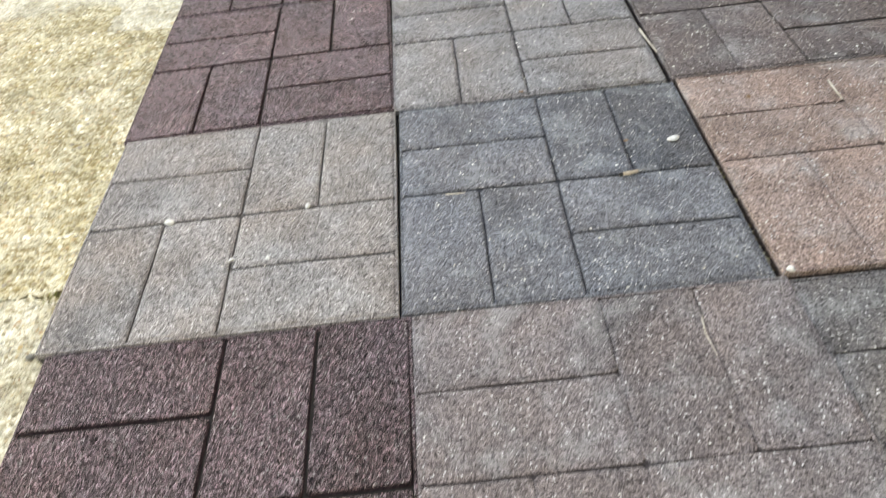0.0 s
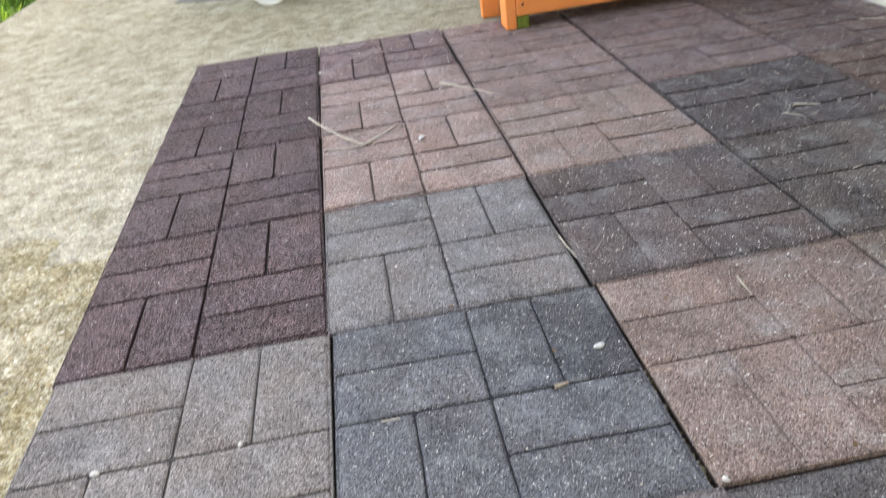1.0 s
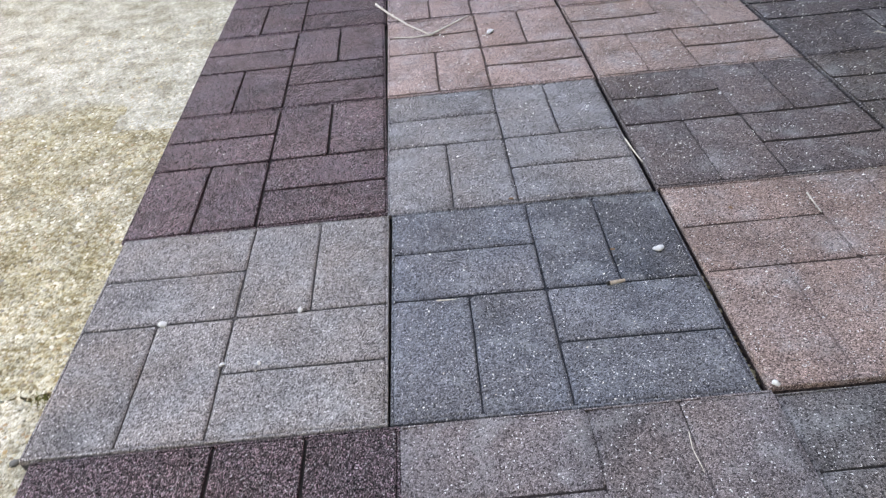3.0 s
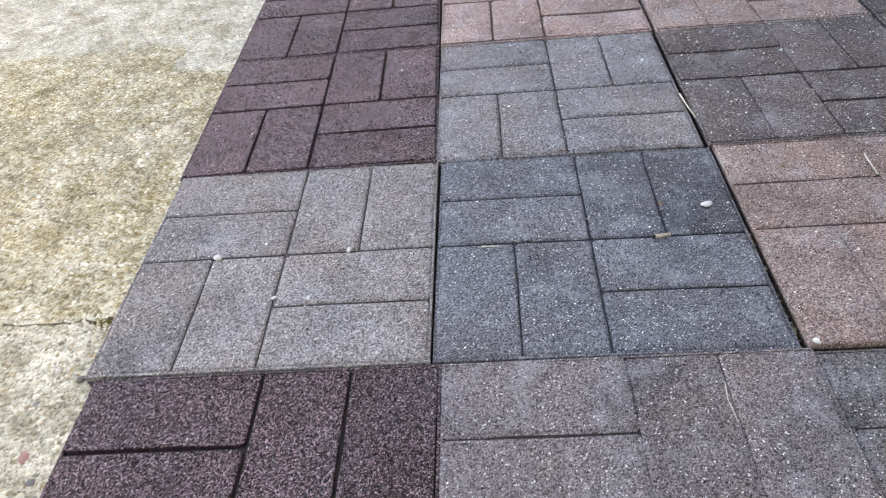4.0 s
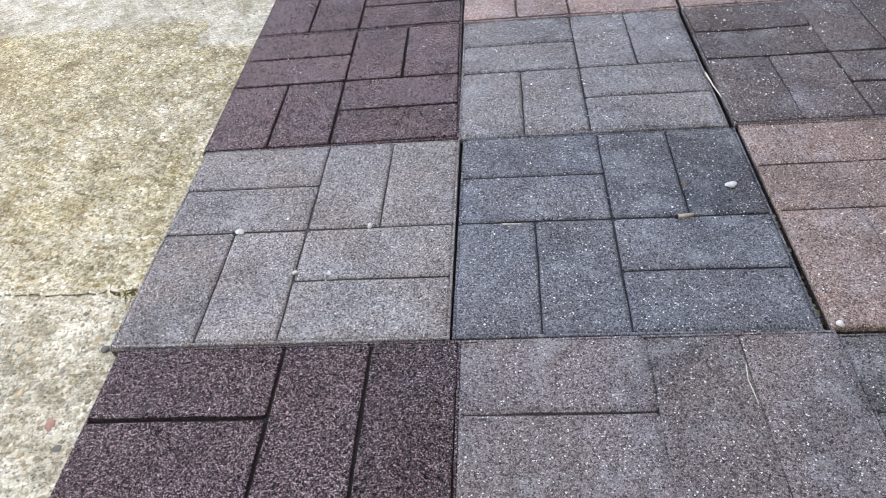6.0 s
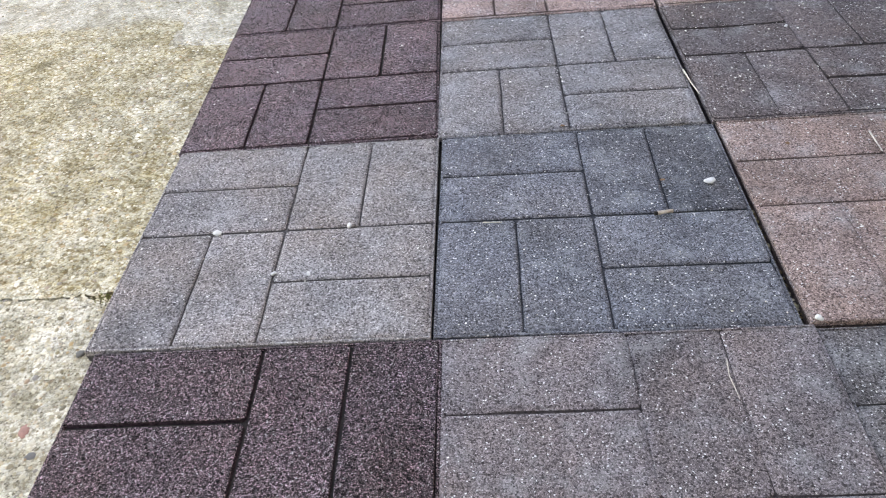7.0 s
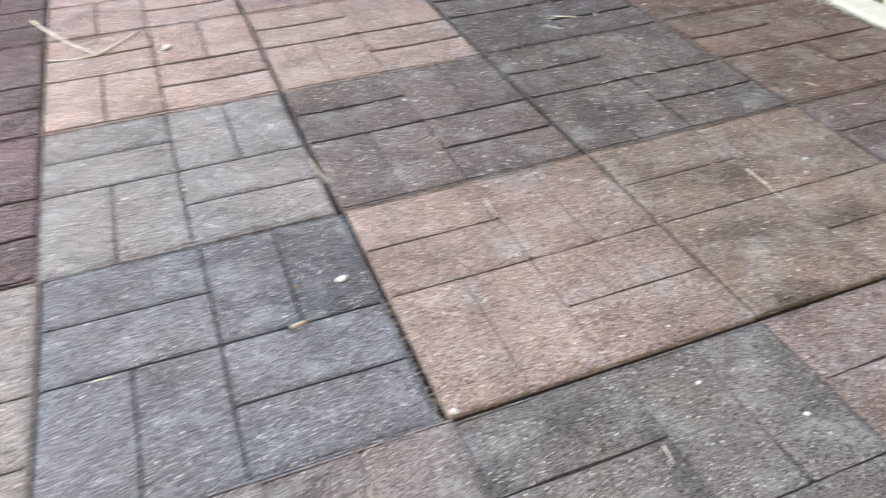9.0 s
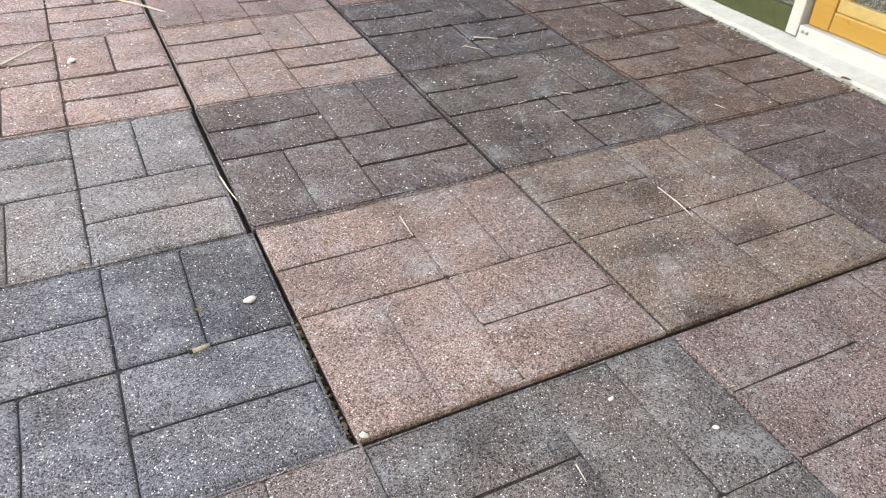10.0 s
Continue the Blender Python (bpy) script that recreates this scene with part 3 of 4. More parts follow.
# an unseen tree added behind the house, so that its crown dapples the lawn
tree = thing("tree", "tall leafy green tree, unseen, added behind the house to dapple the lawn", "tree")
BARK = plain("grey_brown_bark", lin(96, 84, 72), 0.9, 0.35, 20, bump=0.7)
LEAVES = island("green_leaves", lin(60, 92, 36), lin(80, 116, 46), lin(52, 80, 32))
part("trunk", tube([(7.6, 6.6, -0.1), (7.65, 6.65, 3.5), (7.5, 6.7, 7.0), (7.5, 6.7, 9.6)], 0.24, 10, taper=0.35), BARK, tree, smooth=True)
rng = random.Random(71)
tips = []
for k in range(14):
    a, h = k * 2.4, 6.4 + 0.24 * k
    tip = Vector((7.5 + 2.6 * math.cos(a), 6.7 + 3.0 * math.sin(a), h + 1.0 + rng.random()))
    tips.append(tip)
    part("limb", tube([(7.52, 6.69, h - 0.4), (3.76 + tip.x * 0.5, 3.35 + tip.y * 0.5, h + 0.3), tip], 0.07, 6, taper=0.3), BARK, tree, smooth=True)
verts, faces = [], []
for k in range(6000):
    t = rng.choice(tips)
    p = Vector((7.5, 6.7, 9.2)).lerp(t, rng.uniform(0.2, 1.1)) + Vector((rng.gauss(0, 0.24), rng.gauss(0, 0.24), rng.gauss(0, 0.209)))
    u = Vector((rng.gauss(0, 1), rng.gauss(0, 1), rng.gauss(0, 0.6))).normalized() * 0.055
    w = u.cross(Vector((rng.gauss(0, 1), rng.gauss(0, 1), rng.gauss(0, 1)))).normalized() * 0.033
    b = len(verts)
    verts += [p - u, p + w, p + u, p - w]
    faces.append((b, b + 1, b + 2, b + 3))
raw("crown", verts, faces, LEAVES, tree)

# ---------------------------------------------------------------- rubber pavers
TILE = 0.406
EDGE, GAP = 0.0044, 0.0046
HALF = (TILE - 2 * EDGE - GAP) / 2
SLIM = (HALF - GAP) / 2


CRISP = ((-0.0085, -0.0004, 0.0030), (-0.0014, 0.0, 0.0030), (-0.0003, 0.0005, 0.0030), (0.0, 0.0018, 0.0030))
WORN = ((-0.0085, -0.0008, 0.0030), (-0.0034, 0.0, 0.0032), (-0.0017, 0.0012, 0.0036), (-0.0005, 0.0030, 0.0040), (0.0, 0.0058, 0.0045))


SOFT = ((-0.0085, -0.0008, 0.0030), (-0.0030, 0.0004, 0.0036), (-0.0022, 0.0020, 0.0042), (-0.0010, 0.0044, 0.0050), (0.0, 0.0082, 0.0070))


def brick_mesh(w, d, profile, seed, ends=1.0, sides=1.0, dish=0.0, shaded=1):
    """A moulded brick face with the given shoulders (height, inset, corner) and a slightly torn outline; its top is z =
    0.

    ends and sides below 1 are worn flat, so that a groove there is only a faint dip; dish lifts both ends, as heat has
    curled them.
    The last argument counts the shoulder steps painted darker for groove shade."""
    bm = bmesh.new()
    rings = []
    for level, (z, inset, r) in enumerate(profile):
        x, y = w / 2 - inset, d / 2 - inset
        ring = [(x, -y + r), (x, 0), (x, y - r), (x - r, y)] + [(x * u, y) for u in (0.6, 0.25, -0.2, -0.65)]
        ring += [(-x + r, y), (-x, y - r), (-x, 0), (-x, -y + r), (-x + r, -y)] + [(x * u, -y) for u in (-0.6, -0.22, 0.2, 0.62)] + [(x - r, -y)]
        torn = 0.0 if level == 0 else 0.0007 if len(profile) > 4 else 0.0006
        out = []
        for k, (px, py) in enumerate(ring):
            n0, n1 = (noise.noise(Vector((k * 1.7, seed * 9.3 + a, level * 0.35))) for a in (0.0, 50.0))
            flat = 1.0
            if level:
                flat = ends if k in (0, 1, 2, 9, 10, 11) else sides
                flat = min(1.0, flat * (1.0 + 0.9 * noise.noise(Vector((k * 0.8, seed * 4.1, 3.0))))) if flat < 1 else flat
                if flat < 1 and k in (3, 8, 12, 17):
                    flat = min(ends, sides)
            out.append(bm.verts.new((px + torn * n0 * 2, py + torn * n1 * 2, z * flat + (0.0004 * n0 if 0 < level < len(profile) - 1 else 0.0) + dish * ((2 * px / w) ** 2 - 0.35))))
        rings.append(out)
    count = len(rings[0])
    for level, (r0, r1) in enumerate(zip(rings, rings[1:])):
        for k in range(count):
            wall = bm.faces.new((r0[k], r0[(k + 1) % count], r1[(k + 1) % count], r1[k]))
            wall.material_index = 1 if level < shaded else 0
    top = rings[-1]
    lid = [bm.faces.new((top[17], top[0], top[1], top[2], top[3])), bm.faces.new((top[8], top[9], top[10], top[11], top[12]))]
    lid += [bm.faces.new((top[20 - k], top[k], top[k + 1], top[19 - k])) for k in range(3, 8)]
    bmesh.ops.recalc_face_normals(bm, faces=bm.faces)
    for f in bm.faces:
        f.smooth = dish > 0 or f not in lid
    me = bpy.data.meshes.new("brick")
    bm.to_mesh(me)
    bm.free()
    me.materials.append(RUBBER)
    me.materials.append(GROOVE_SHADE)
    return me


BRICKS = {"crisp": [brick_mesh(HALF, SLIM, CRISP, s) for s in range(3)], "worn": [brick_mesh(HALF, SLIM, WORN, s + 5) for s in range(4)],
          "curled": [brick_mesh(HALF, SLIM, WORN, s + 35, 1.0, 1.0, 0.0019, 2) for s in range(4)],
          "lying": [brick_mesh(HALF, SLIM, WORN, s + 11, 0.6, 1.0, 0.0020, 2) for s in range(4)], "upright": [brick_mesh(HALF, SLIM, WORN, s + 17, 1.0, 0.6, 0.0005, 2) for s in range(4)],
          "near_lying": [brick_mesh(HALF, SLIM, SOFT, s + 41, 0.62, 1.0) for s in range(4)], "near_upright": [brick_mesh(HALF, SLIM, SOFT, s + 47, 1.0, 0.62) for s in range(4)],
          "dull_lying": [brick_mesh(HALF, SLIM, SOFT, s + 23, 0.62, 0.8) for s in range(3)], "dull_upright": [brick_mesh(HALF, SLIM, SOFT, s + 29, 0.8, 0.62) for s in range(3)]}
RIM = 0.0032


def base_mesh(floor, dirt):
    """The paver's slab with a low rim round a sunk floor; dirt is the dark colour that stands for shade on floor and
    lower sides.
    """
    bm = bmesh.new()
    rings = []
    for reach, z in ((TILE / 2 - 0.0004, -0.0195), (TILE / 2 - 0.0001, -0.0100), (TILE / 2, -0.0032), (TILE / 2 - 0.0009, -0.0021), (TILE / 2 - RIM, -0.0019), (TILE / 2 - RIM - 0.0004, floor)):
        rings.append([bm.verts.new((sx * reach, sy * reach, z)) for sx, sy in ((1, 1), (-1, 1), (-1, -1), (1, -1))])
    # lowest sides and sunk floor are painted dark for the shade in joints and grooves
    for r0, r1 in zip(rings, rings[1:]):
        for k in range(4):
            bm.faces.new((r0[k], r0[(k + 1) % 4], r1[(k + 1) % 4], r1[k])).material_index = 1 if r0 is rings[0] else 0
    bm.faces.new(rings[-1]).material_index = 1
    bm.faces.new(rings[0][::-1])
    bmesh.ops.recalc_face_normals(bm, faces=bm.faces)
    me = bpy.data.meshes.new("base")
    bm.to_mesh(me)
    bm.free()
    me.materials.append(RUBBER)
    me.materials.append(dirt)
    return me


BASES = {"crisp": base_mesh(-0.0068, GROOVE_DARK), "worn": base_mesh(-0.0052, GROOVE_SHADE)}

# the basket-weave: two lying bricks, two upright, and the other way round in the near half
Q, R = (HALF + GAP) / 2, (SLIM + GAP) / 2
WEAVE = [(-Q, Q + R, 0), (-Q, Q - R, 0), (Q - R, Q, 90), (Q + R, Q, 90), (-Q - R, -Q, 90), (-Q + R, -Q, 90), (Q, -Q + R, 0), (Q, -Q - R, 0)]


def paver(x0, y0, colour, wear, label, dz=0.0, rx=0.0, ry=0.0, rz=0.0, sink=0.0, long=1.0, wide=1.0, tones=()):
    """A paver by its near-left corner; rx and ry tip it in degrees, sink flattens its relief, tones darken or pale single bricks."""
    root = thing("rubber_paver", label, "paver", pose(x0 + TILE / 2, y0 + TILE / 2, dz, rx, ry, rz), "rubber pavers of the patio")
    if x0 > 0.35:
        wide -= 0.0075
        if y0 < -0.3:
            long -= 0.0075
    root.scale = (wide, long, 1)
    root.location.x = x0 + TILE * wide / 2
    root.location.y = y0 + TILE * long / 2
    swell = 0.0 if label == MAROON else min(0.0020 + sink * 1.4, 0.0034)      # worn grooves that run away from the house door close up
    tone = (*(min(c * 1.18, 1.0) for c in lin(*colour)), wear)
    kind = "crisp" if label == MAROON else "worn"
    dull = sink > 0.00135 and y0 < -0.1
    faint = x0 > 0.35 or dull
    if faint:
        swell = GAP + 0.0006
    across = GAP - 0.0016 if dull else -0.0026 if y0 > 0.7 else 0.0030 if faint and y0 < 0.3 else -0.0018 if kind == "crisp" else 0.0002 if y0 > 0.3 else 0.0012
    o = new("base", BASES[kind])
    o.parent, o.color = root, tone
    for k, (bx, by, turn) in enumerate(WEAVE):
        shape = ("dull_" if dull else "near_" if y0 < 0.3 else "") + ("upright" if turn else "lying") if faint else "curled" if kind == "worn" and y0 > 0.7 else kind
        o = new("brick", BRICKS[shape][(k * 5 + int(abs(x0 * 100)) + int(abs(y0 * 70))) % len(BRICKS[shape])])
        shift = dict(tones).get(k, 1.0)
        o.parent, o.color = root, (*(min(v * shift, 1.0) for v in tone[:3]), wear)
        o.matrix_basis = pose(bx, by, -sink * 0.5 * (0.6 + 0.4 * ((k * 7) % 3)), 0, 0, turn + (180 if k % 2 else 0)) @ Matrix.Diagonal((1 + swell / HALF, 1 + across / SLIM, 1, 1) if turn == 0 else (1 + across / HALF, 1 + swell / SLIM, 1, 1))
    return root


MAROON = "dark maroon rubber paver with a brick weave relief"
GREY = "worn grey rubber paver with a brick weave relief"
BLUE = "dusty blue-grey rubber paver with a brick weave relief"
PINK = "faded pinkish rubber paver with a brick weave relief"
BROWN = "faded brown rubber paver with patchy stains"
DARK = "dark grey rubber paver with a brick weave relief"
MAUVE = "mauve-brown rubber paver with a brick weave relief"
# x, y, colour, wear, label, dz, rx, ry, rz, sink
PAVERS = [
    (-0.400, -0.818, (92, 78, 82), 0.3, MAROON, 0, 0, 0, 0, 0),
    (-0.396, -0.4075, (100, 82, 90), 0.0, MAROON, -0.001, 0, 0, 0.1, 0),
    (-0.409, 0.000, (136, 132, 134), 1.0, GREY, 0.001, 0, 0, -0.1, 0.0004, 1.0, 1.0, ((0, 0.92), (4, 0.92), (3, 1.06), (7, 1.06))),
    (-0.4175, 0.409, (102, 83, 91), 0.1, MAROON, 0, 0, 0, 0.9, 0, 1.0, 1.012),
    (-0.4230, 0.819, (101, 83, 91), 0.15, MAROON, 0, 0.1, 0, 0.8, 0, 1.012, 1.012),
    (-0.4225, 1.233, (103, 84, 93), 0.15, MAROON, 0.001, 0, 0, 0.6, 0, 1.03, 1.01),
    (-0.4220, 1.655, (99, 80, 90), 0.15, MAROON, 0.002, 0, 0, 0.4, 0, 1.055, 1.008),
    (0.010, -0.820, (112, 106, 107), 1.0, GREY, 0, 0, 0, 0, 0.001),
    (0.010, -0.408, (116, 108, 111), 0.95, GREY, -0.001, 0, 0, 0, 0.0016),
    (0.001, -0.001, (104, 107, 116), 0.96, BLUE, -0.001, 0, 0.3, -0.45, 0.0004, 1.0, 1.0, ((3, 0.72), (2, 0.88), (4, 1.16), (1, 1.05))),
    (-0.005, 0.408, (124, 122, 126), 0.95, GREY, 0, 0, 0, 0, 0.0002),
    (-0.006, 0.819, (158, 137, 135), 1.0, PINK, 0, 0, 0, -0.1, 0.0004, 1.006, 1.014),
    (-0.007, 1.231, (152, 132, 132), 1.0, PINK, 0, 0, 0, -0.3, 0.0004, 1.016, 1.014),
    (-0.007, 1.648, (120, 101, 106), 0.9, MAUVE, 0.001, 0, 0, -0.7, 0, 1.03, 1.014),
    (0.421, -0.820, (112, 102, 104), 1.0, GREY, 0, 0, 0, 0, 0.001),
    (0.417, -0.409, (106, 102, 104), 1.0, GREY, -0.0035, 0, 0, 0, 0.0018),
    (0.4135, -0.001, (143, 124, 121), 1.0, PINK, 0.0012, -0.1, 0, 0, 0.0016),
    (0.409, 0.407, (106, 97, 99), 0.9, DARK, 0.001, 0, 0, 0, 0.0012),
    (0.412, 0.817, (150, 131, 128), 1.0, PINK, 0, 0, 0, 0, 0.0010),
    (0.413, 1.228, (144, 124, 124), 0.9, MAUVE, 0, 0, 0, -0.1, 0.0008),
    (0.415, 1.640, (140, 121, 122), 0.9, MAUVE, 0, 0, 0, 0, 0.0008),
    (0.830, -0.820, (120, 104, 104), 1.0, BROWN, 0, 0, 0, 0, 0.001),
    (0.822, -0.409, (128, 112, 112), 1.0, BROWN, -0.0035, 0, 0, 0, 0.0014, 1.0, 1.025),
    (0.8205, -0.001, (132, 116, 110), 1.0, BROWN, 0.002, -0.1, 0, -0.2, 0.0014, 1.0, 1.025),
    (0.819, 0.408, (101, 94, 94), 0.85, DARK, 0.001, 0, 0, 0, 0.0012, 1.0, 1.025),
    (0.822, 0.817, (92, 86, 89), 0.85, DARK, 0, 0, 0, 0, 0.0012, 1.0, 1.025),
    (0.827, 1.227, (134, 116, 117), 0.9, MAUVE, 0, 0, 0, 0, 0.0010, 1.0, 1.025),
    (0.831, 1.637, (130, 111, 113), 0.9, MAUVE, 0, 0, 0, 0, 0.0010, 1.0, 1.025),
    (1.240, -0.820, (120, 104, 104), 1.0, BROWN, 0, 0, 0, 0, 0.001),
    (1.236, -0.410, (120, 104, 103), 1.0, BROWN, 0, 0, 0, 0, 0.001),
    (1.240, 0.002, (108, 94, 95), 0.95, MAUVE, 0, 0, 0, 0, 0.0012),
    (1.243, 0.412, (118, 99, 93), 0.95, BROWN, 0, 0, 0, 0, 0.0010),
    (1.248, 0.822, (114, 95, 91), 0.95, BROWN, 0, 0, 0, 0, 0.0010),
    (1.250, 1.231, (120, 102, 102), 0.95, MAUVE, 0, 0, 0, 0, 0.0010),
    (1.252, 1.640, (112, 95, 95), 0.95, MAUVE, 0, 0, 0, 0, 0.0010),
]
for row in PAVERS:
    paver(*row)

# ---------------------------------------------------------------- orange bench
bench = thing("wooden_bench", "orange painted wooden bench standing on the pavers", "bench")


def board(name, x0, x1, y0, y1, z0, z1, material, label=""):
    return part(name, box(x0, x1, y0, y1, z0, z1, 0.004), material, bench, label)


front = board("front_board", 0.648, 1.530, 1.885, 1.921, 0.042, 0.192, ORANGE_X)
board("seat_board", 0.650, 1.535, 1.880, 2.020, 0.196, 0.232, ORANGE_X)
board("seat_board", 0.650, 1.535, 2.026, 2.166, 0.196, 0.232, ORANGE_X)
board("seat_board", 0.650, 1.535, 2.172, 2.312, 0.196, 0.232, ORANGE_X)
board("back_board", 0.650, 1.530, 2.265, 2.300, 0.042, 0.192, ORANGE_X)
board("arm_post", 0.612, 0.647, 1.890, 1.980, 0.0, 0.56, ORANGE_Z)
board("arm_post", 0.585, 0.650, 2.170, 2.206, -0.0185, 0.56, ORANGE_Z)
board("leg", 0.6485, 0.690, 1.890, 1.985, 0.0, 0.0415, GREEN_WOOD, "green unpainted leg block")
board("leg", 1.455, 1.500, 1.923, 1.985, 0.0, 0.194, BARE_WOOD, "weathered brown leg block")
board("leg", 1.455, 1.500, 2.200, 2.262, -0.0185, 0.194, BARE_WOOD, "weathered brown leg block")
board("side_board", 0.652, 0.688, 1.987, 2.262, 0.05, 0.19, ORANGE_X)
for x, z in ((0.668, 0.165), (0.668, 0.128), (0.668, 0.078), (1.505, 0.165), (1.505, 0.08)):
    bm = bmesh.new()
    bmesh.ops.create_cone(bm, cap_ends=True, segments=10, radius1=0.0045, radius2=0.0038, depth=0.003)
    part("screw", bm, BLACK, bench, "dark screw head", pose(x, 1.8845, z, 90, 0, 0), True)
for y, z in ((2.17, 0.16), (2.17, 0.05)):
    bm = bmesh.new()
    bmesh.ops.create_cone(bm, cap_ends=True, segments=10, radius1=0.005, radius2=0.004, depth=0.003)
    part("screw", bm, BLACK, bench, "dark screw head", pose(0.618, y - 0.0005, z, 90, 0, 0), True)

# ---------------------------------------------------------------- white garden seats
chair = thing("garden_chair", "white resin garden chair on broad looped legs", "chair")


def loop_leg(cx, cy, depth, turn, left, right, rise):
    """Two thick round rims bent into a loop, with a broad strap between them on one side."""
    m = pose(cx, cy, SLAB_Z, 0, 0, turn)
    prof = []
    for i in range(33):
        u = -1 + 2 * i / 32
        prof.append(((left if u < 0 else right) * u, 0.011 + rise * abs(u) ** 2.4))
    bm = bmesh.new()
    strips = []
    for x, z in prof:
        strips.append([bm.verts.new(m @ Vector((x * k, y, z))) for y, k in ((0.0, 1.0), (depth, 0.92))])
    for s0, s1 in zip(strips[:19], strips[1:]):
        bm.faces.new((s0[0], s0[1], s1[1], s1[0]))
    bmesh.ops.delete(bm, geom=[v for v in bm.verts if not v.link_faces], context="VERTS")
    bmesh.ops.solidify(bm, geom=bm.faces[:], thickness=0.005)
    leg = part("loop_leg", bm, WHITE_RESIN, chair, smooth=True)
    for y, k in ((0.0, 1.0), (depth, 0.92)):
        part("rim", tube([m @ Vector((x * k, y, z)) for x, z in prof], 0.011, 10), WHITE_RESIN, leg, smooth=True)
    return leg


loop_leg(-0.212, 3.00, 0.30, 0, 0.195, 0.185, 0.40)
loop_leg(0.410, 3.375, 0.30, 0, 0.245, 0.240, 0.40)
part("seat", box(-0.42, 0.60, 3.02, 3.65, 0.392, 0.415, 0.010), WHITE_RESIN, chair)

table = thing("garden_table", "white garden table with straight legs and rungs", "table")
for x, y in ((-1.122, 4.42), (-0.55, 4.44), (-1.240, 4.86), (-0.62, 4.86)):
    part("leg", box(x - 0.030, x + 0.030, y - 0.018, y + 0.018, SLAB_Z, 0.62, 0.006), RESIN_DIRTY, table)
for y in (4.44, 4.86):
    part("rung", box(-1.105, -0.58, y - 0.011, y + 0.011, 0.105, 0.140, 0.005), WHITE_RESIN, table)
part("tabletop", box(-1.20, -0.48, 4.38, 4.92, 0.62, 0.65, 0.008), WHITE_RESIN, table)

# ---------------------------------------------------------------- small loose things


def pebble(x, y, r, flat, seed, z=0.0, material=WHITE_PEBBLE, label="small white pebble lying on a paver"):
    ob = part("pebble", lump(r * 1.05, r * 0.68, r * flat, seed, 2, 0.24), material, None, "", pose(x, y, z + r * flat * 0.9, 0, 0, seed * 77 - 70), True)
    return tagged(ob, label, "pebble", "loose pebbles")


pebble(0.367, 0.256, 0.0074, 0.4, 1)
pebble(-0.118, 0.201, 0.0045, 0.7, 2)
pebble(-0.298, 0.199, 0.0062, 0.6, 3)
pebble(0.228, 1.100, 0.0105, 0.4, 4)
pebble(0.420, 0.000, 0.0045, 0.8, 5, 0.001)
pebble(-0.205, 0.115, 0.0036, 0.7, 6)
pebble(-0.160, 0.112, 0.0034, 0.7, 7)
pebble(0.690, -0.060, 0.0034, 0.7, 8, -0.006)
pebble(1.125, 0.255, 0.0032, 0.7, 9)
pebble(0.770, -0.140, 0.0036, 0.7, 10, -0.006)
pebble(0.605, 0.690, 0.0040, 0.6, 11)
pebble(-0.005, 1.752, 0.0055, 0.8, 12)
pebble(-0.425, 0.012, 0.0060, 0.5, 13, SLAB_Z, PATCH, "flat grey stone lying on the concrete beside the pavers")
pebble(-0.448, -0.094, 0.0095, 0.30, 14, SLAB_Z - 0.003, plain("red_stone", lin(150, 112, 104), 0.8, 0.2, 100), "reddish stone set in the concrete")
pebble(-0.427, -0.126, 0.0075, 0.30, 15, SLAB_Z - 0.003, PATCH, "bluish grey stone set in the concrete")

pebble(-0.505, -0.049, 0.0065, 0.3, 16, SLAB_Z - 0.002, plain("ochre_stone", lin(176, 158, 132), 0.8, 0.2, 100), "ochre stone set in the concrete")

# flaked mortar lying along the kerb
rng = random.Random(17)
FLAKE = plain("pale_mortar_flake", lin(176, 176, 174), 0.85, 0.25, 120, bump=0.5)
for k in range(10):
    y = rng.uniform(1.25, 1.85)
    pebble(1.652 - abs(rng.gauss(0, 0.012)), y, rng.choice((0.004, 0.005, 0.006, 0.011)), rng.uniform(0.25, 0.4), 20 + k * 3.3, -0.001, FLAKE, "pale mortar flake lying against the white kerb")

# a rolled paper stub
stub = thing("paper_stub", "short tan rolled paper stub lying on the blue-grey paver", "litter", pose(0.295, 0.194, 0.0033, 0, 90, 8))
bm = bmesh.new()
bmesh.ops.create_cone(bm, cap_ends=True, segments=12, radius1=0.0027, radius2=0.0024, depth=0.021)
part("wrapper", bm, CORK, stub, smooth=True)
# a black cap painted for the shade inside the roll's hollow end
bm = bmesh.new()
bmesh.ops.create_cone(bm, cap_ends=True, segments=12, radius1=0.0028, radius2=0.0028, depth=0.004)
part("end", bm, BLACK, stub, "black end for the shade inside the hollow roll", pose(0, 0, -0.0119))


def twig(points, r, label="thin dry pale twig lying across the pavers", name="twig", material=TWIG):
    fine = []
    for i in range(len(points) - 1):
        a, b = Vector(points[i]), Vector(points[i + 1])
        for k in range(5):
            p = a.lerp(b, k / 5)
            w = 0.0025 if (b - a).length > 0.085 else 0.0008
            fine.append(p + Vector((noise.noise(p * 23), noise.noise(p * 19 + Vector((5, 0, 0))), 0)) * w)
    fine.append(Vector(points[-1]))
    ob = part(name, tube(fine, r * 1.2, 6, taper=0.6), material, smooth=True)
    return tagged(ob, label, "twig", "fallen twigs")


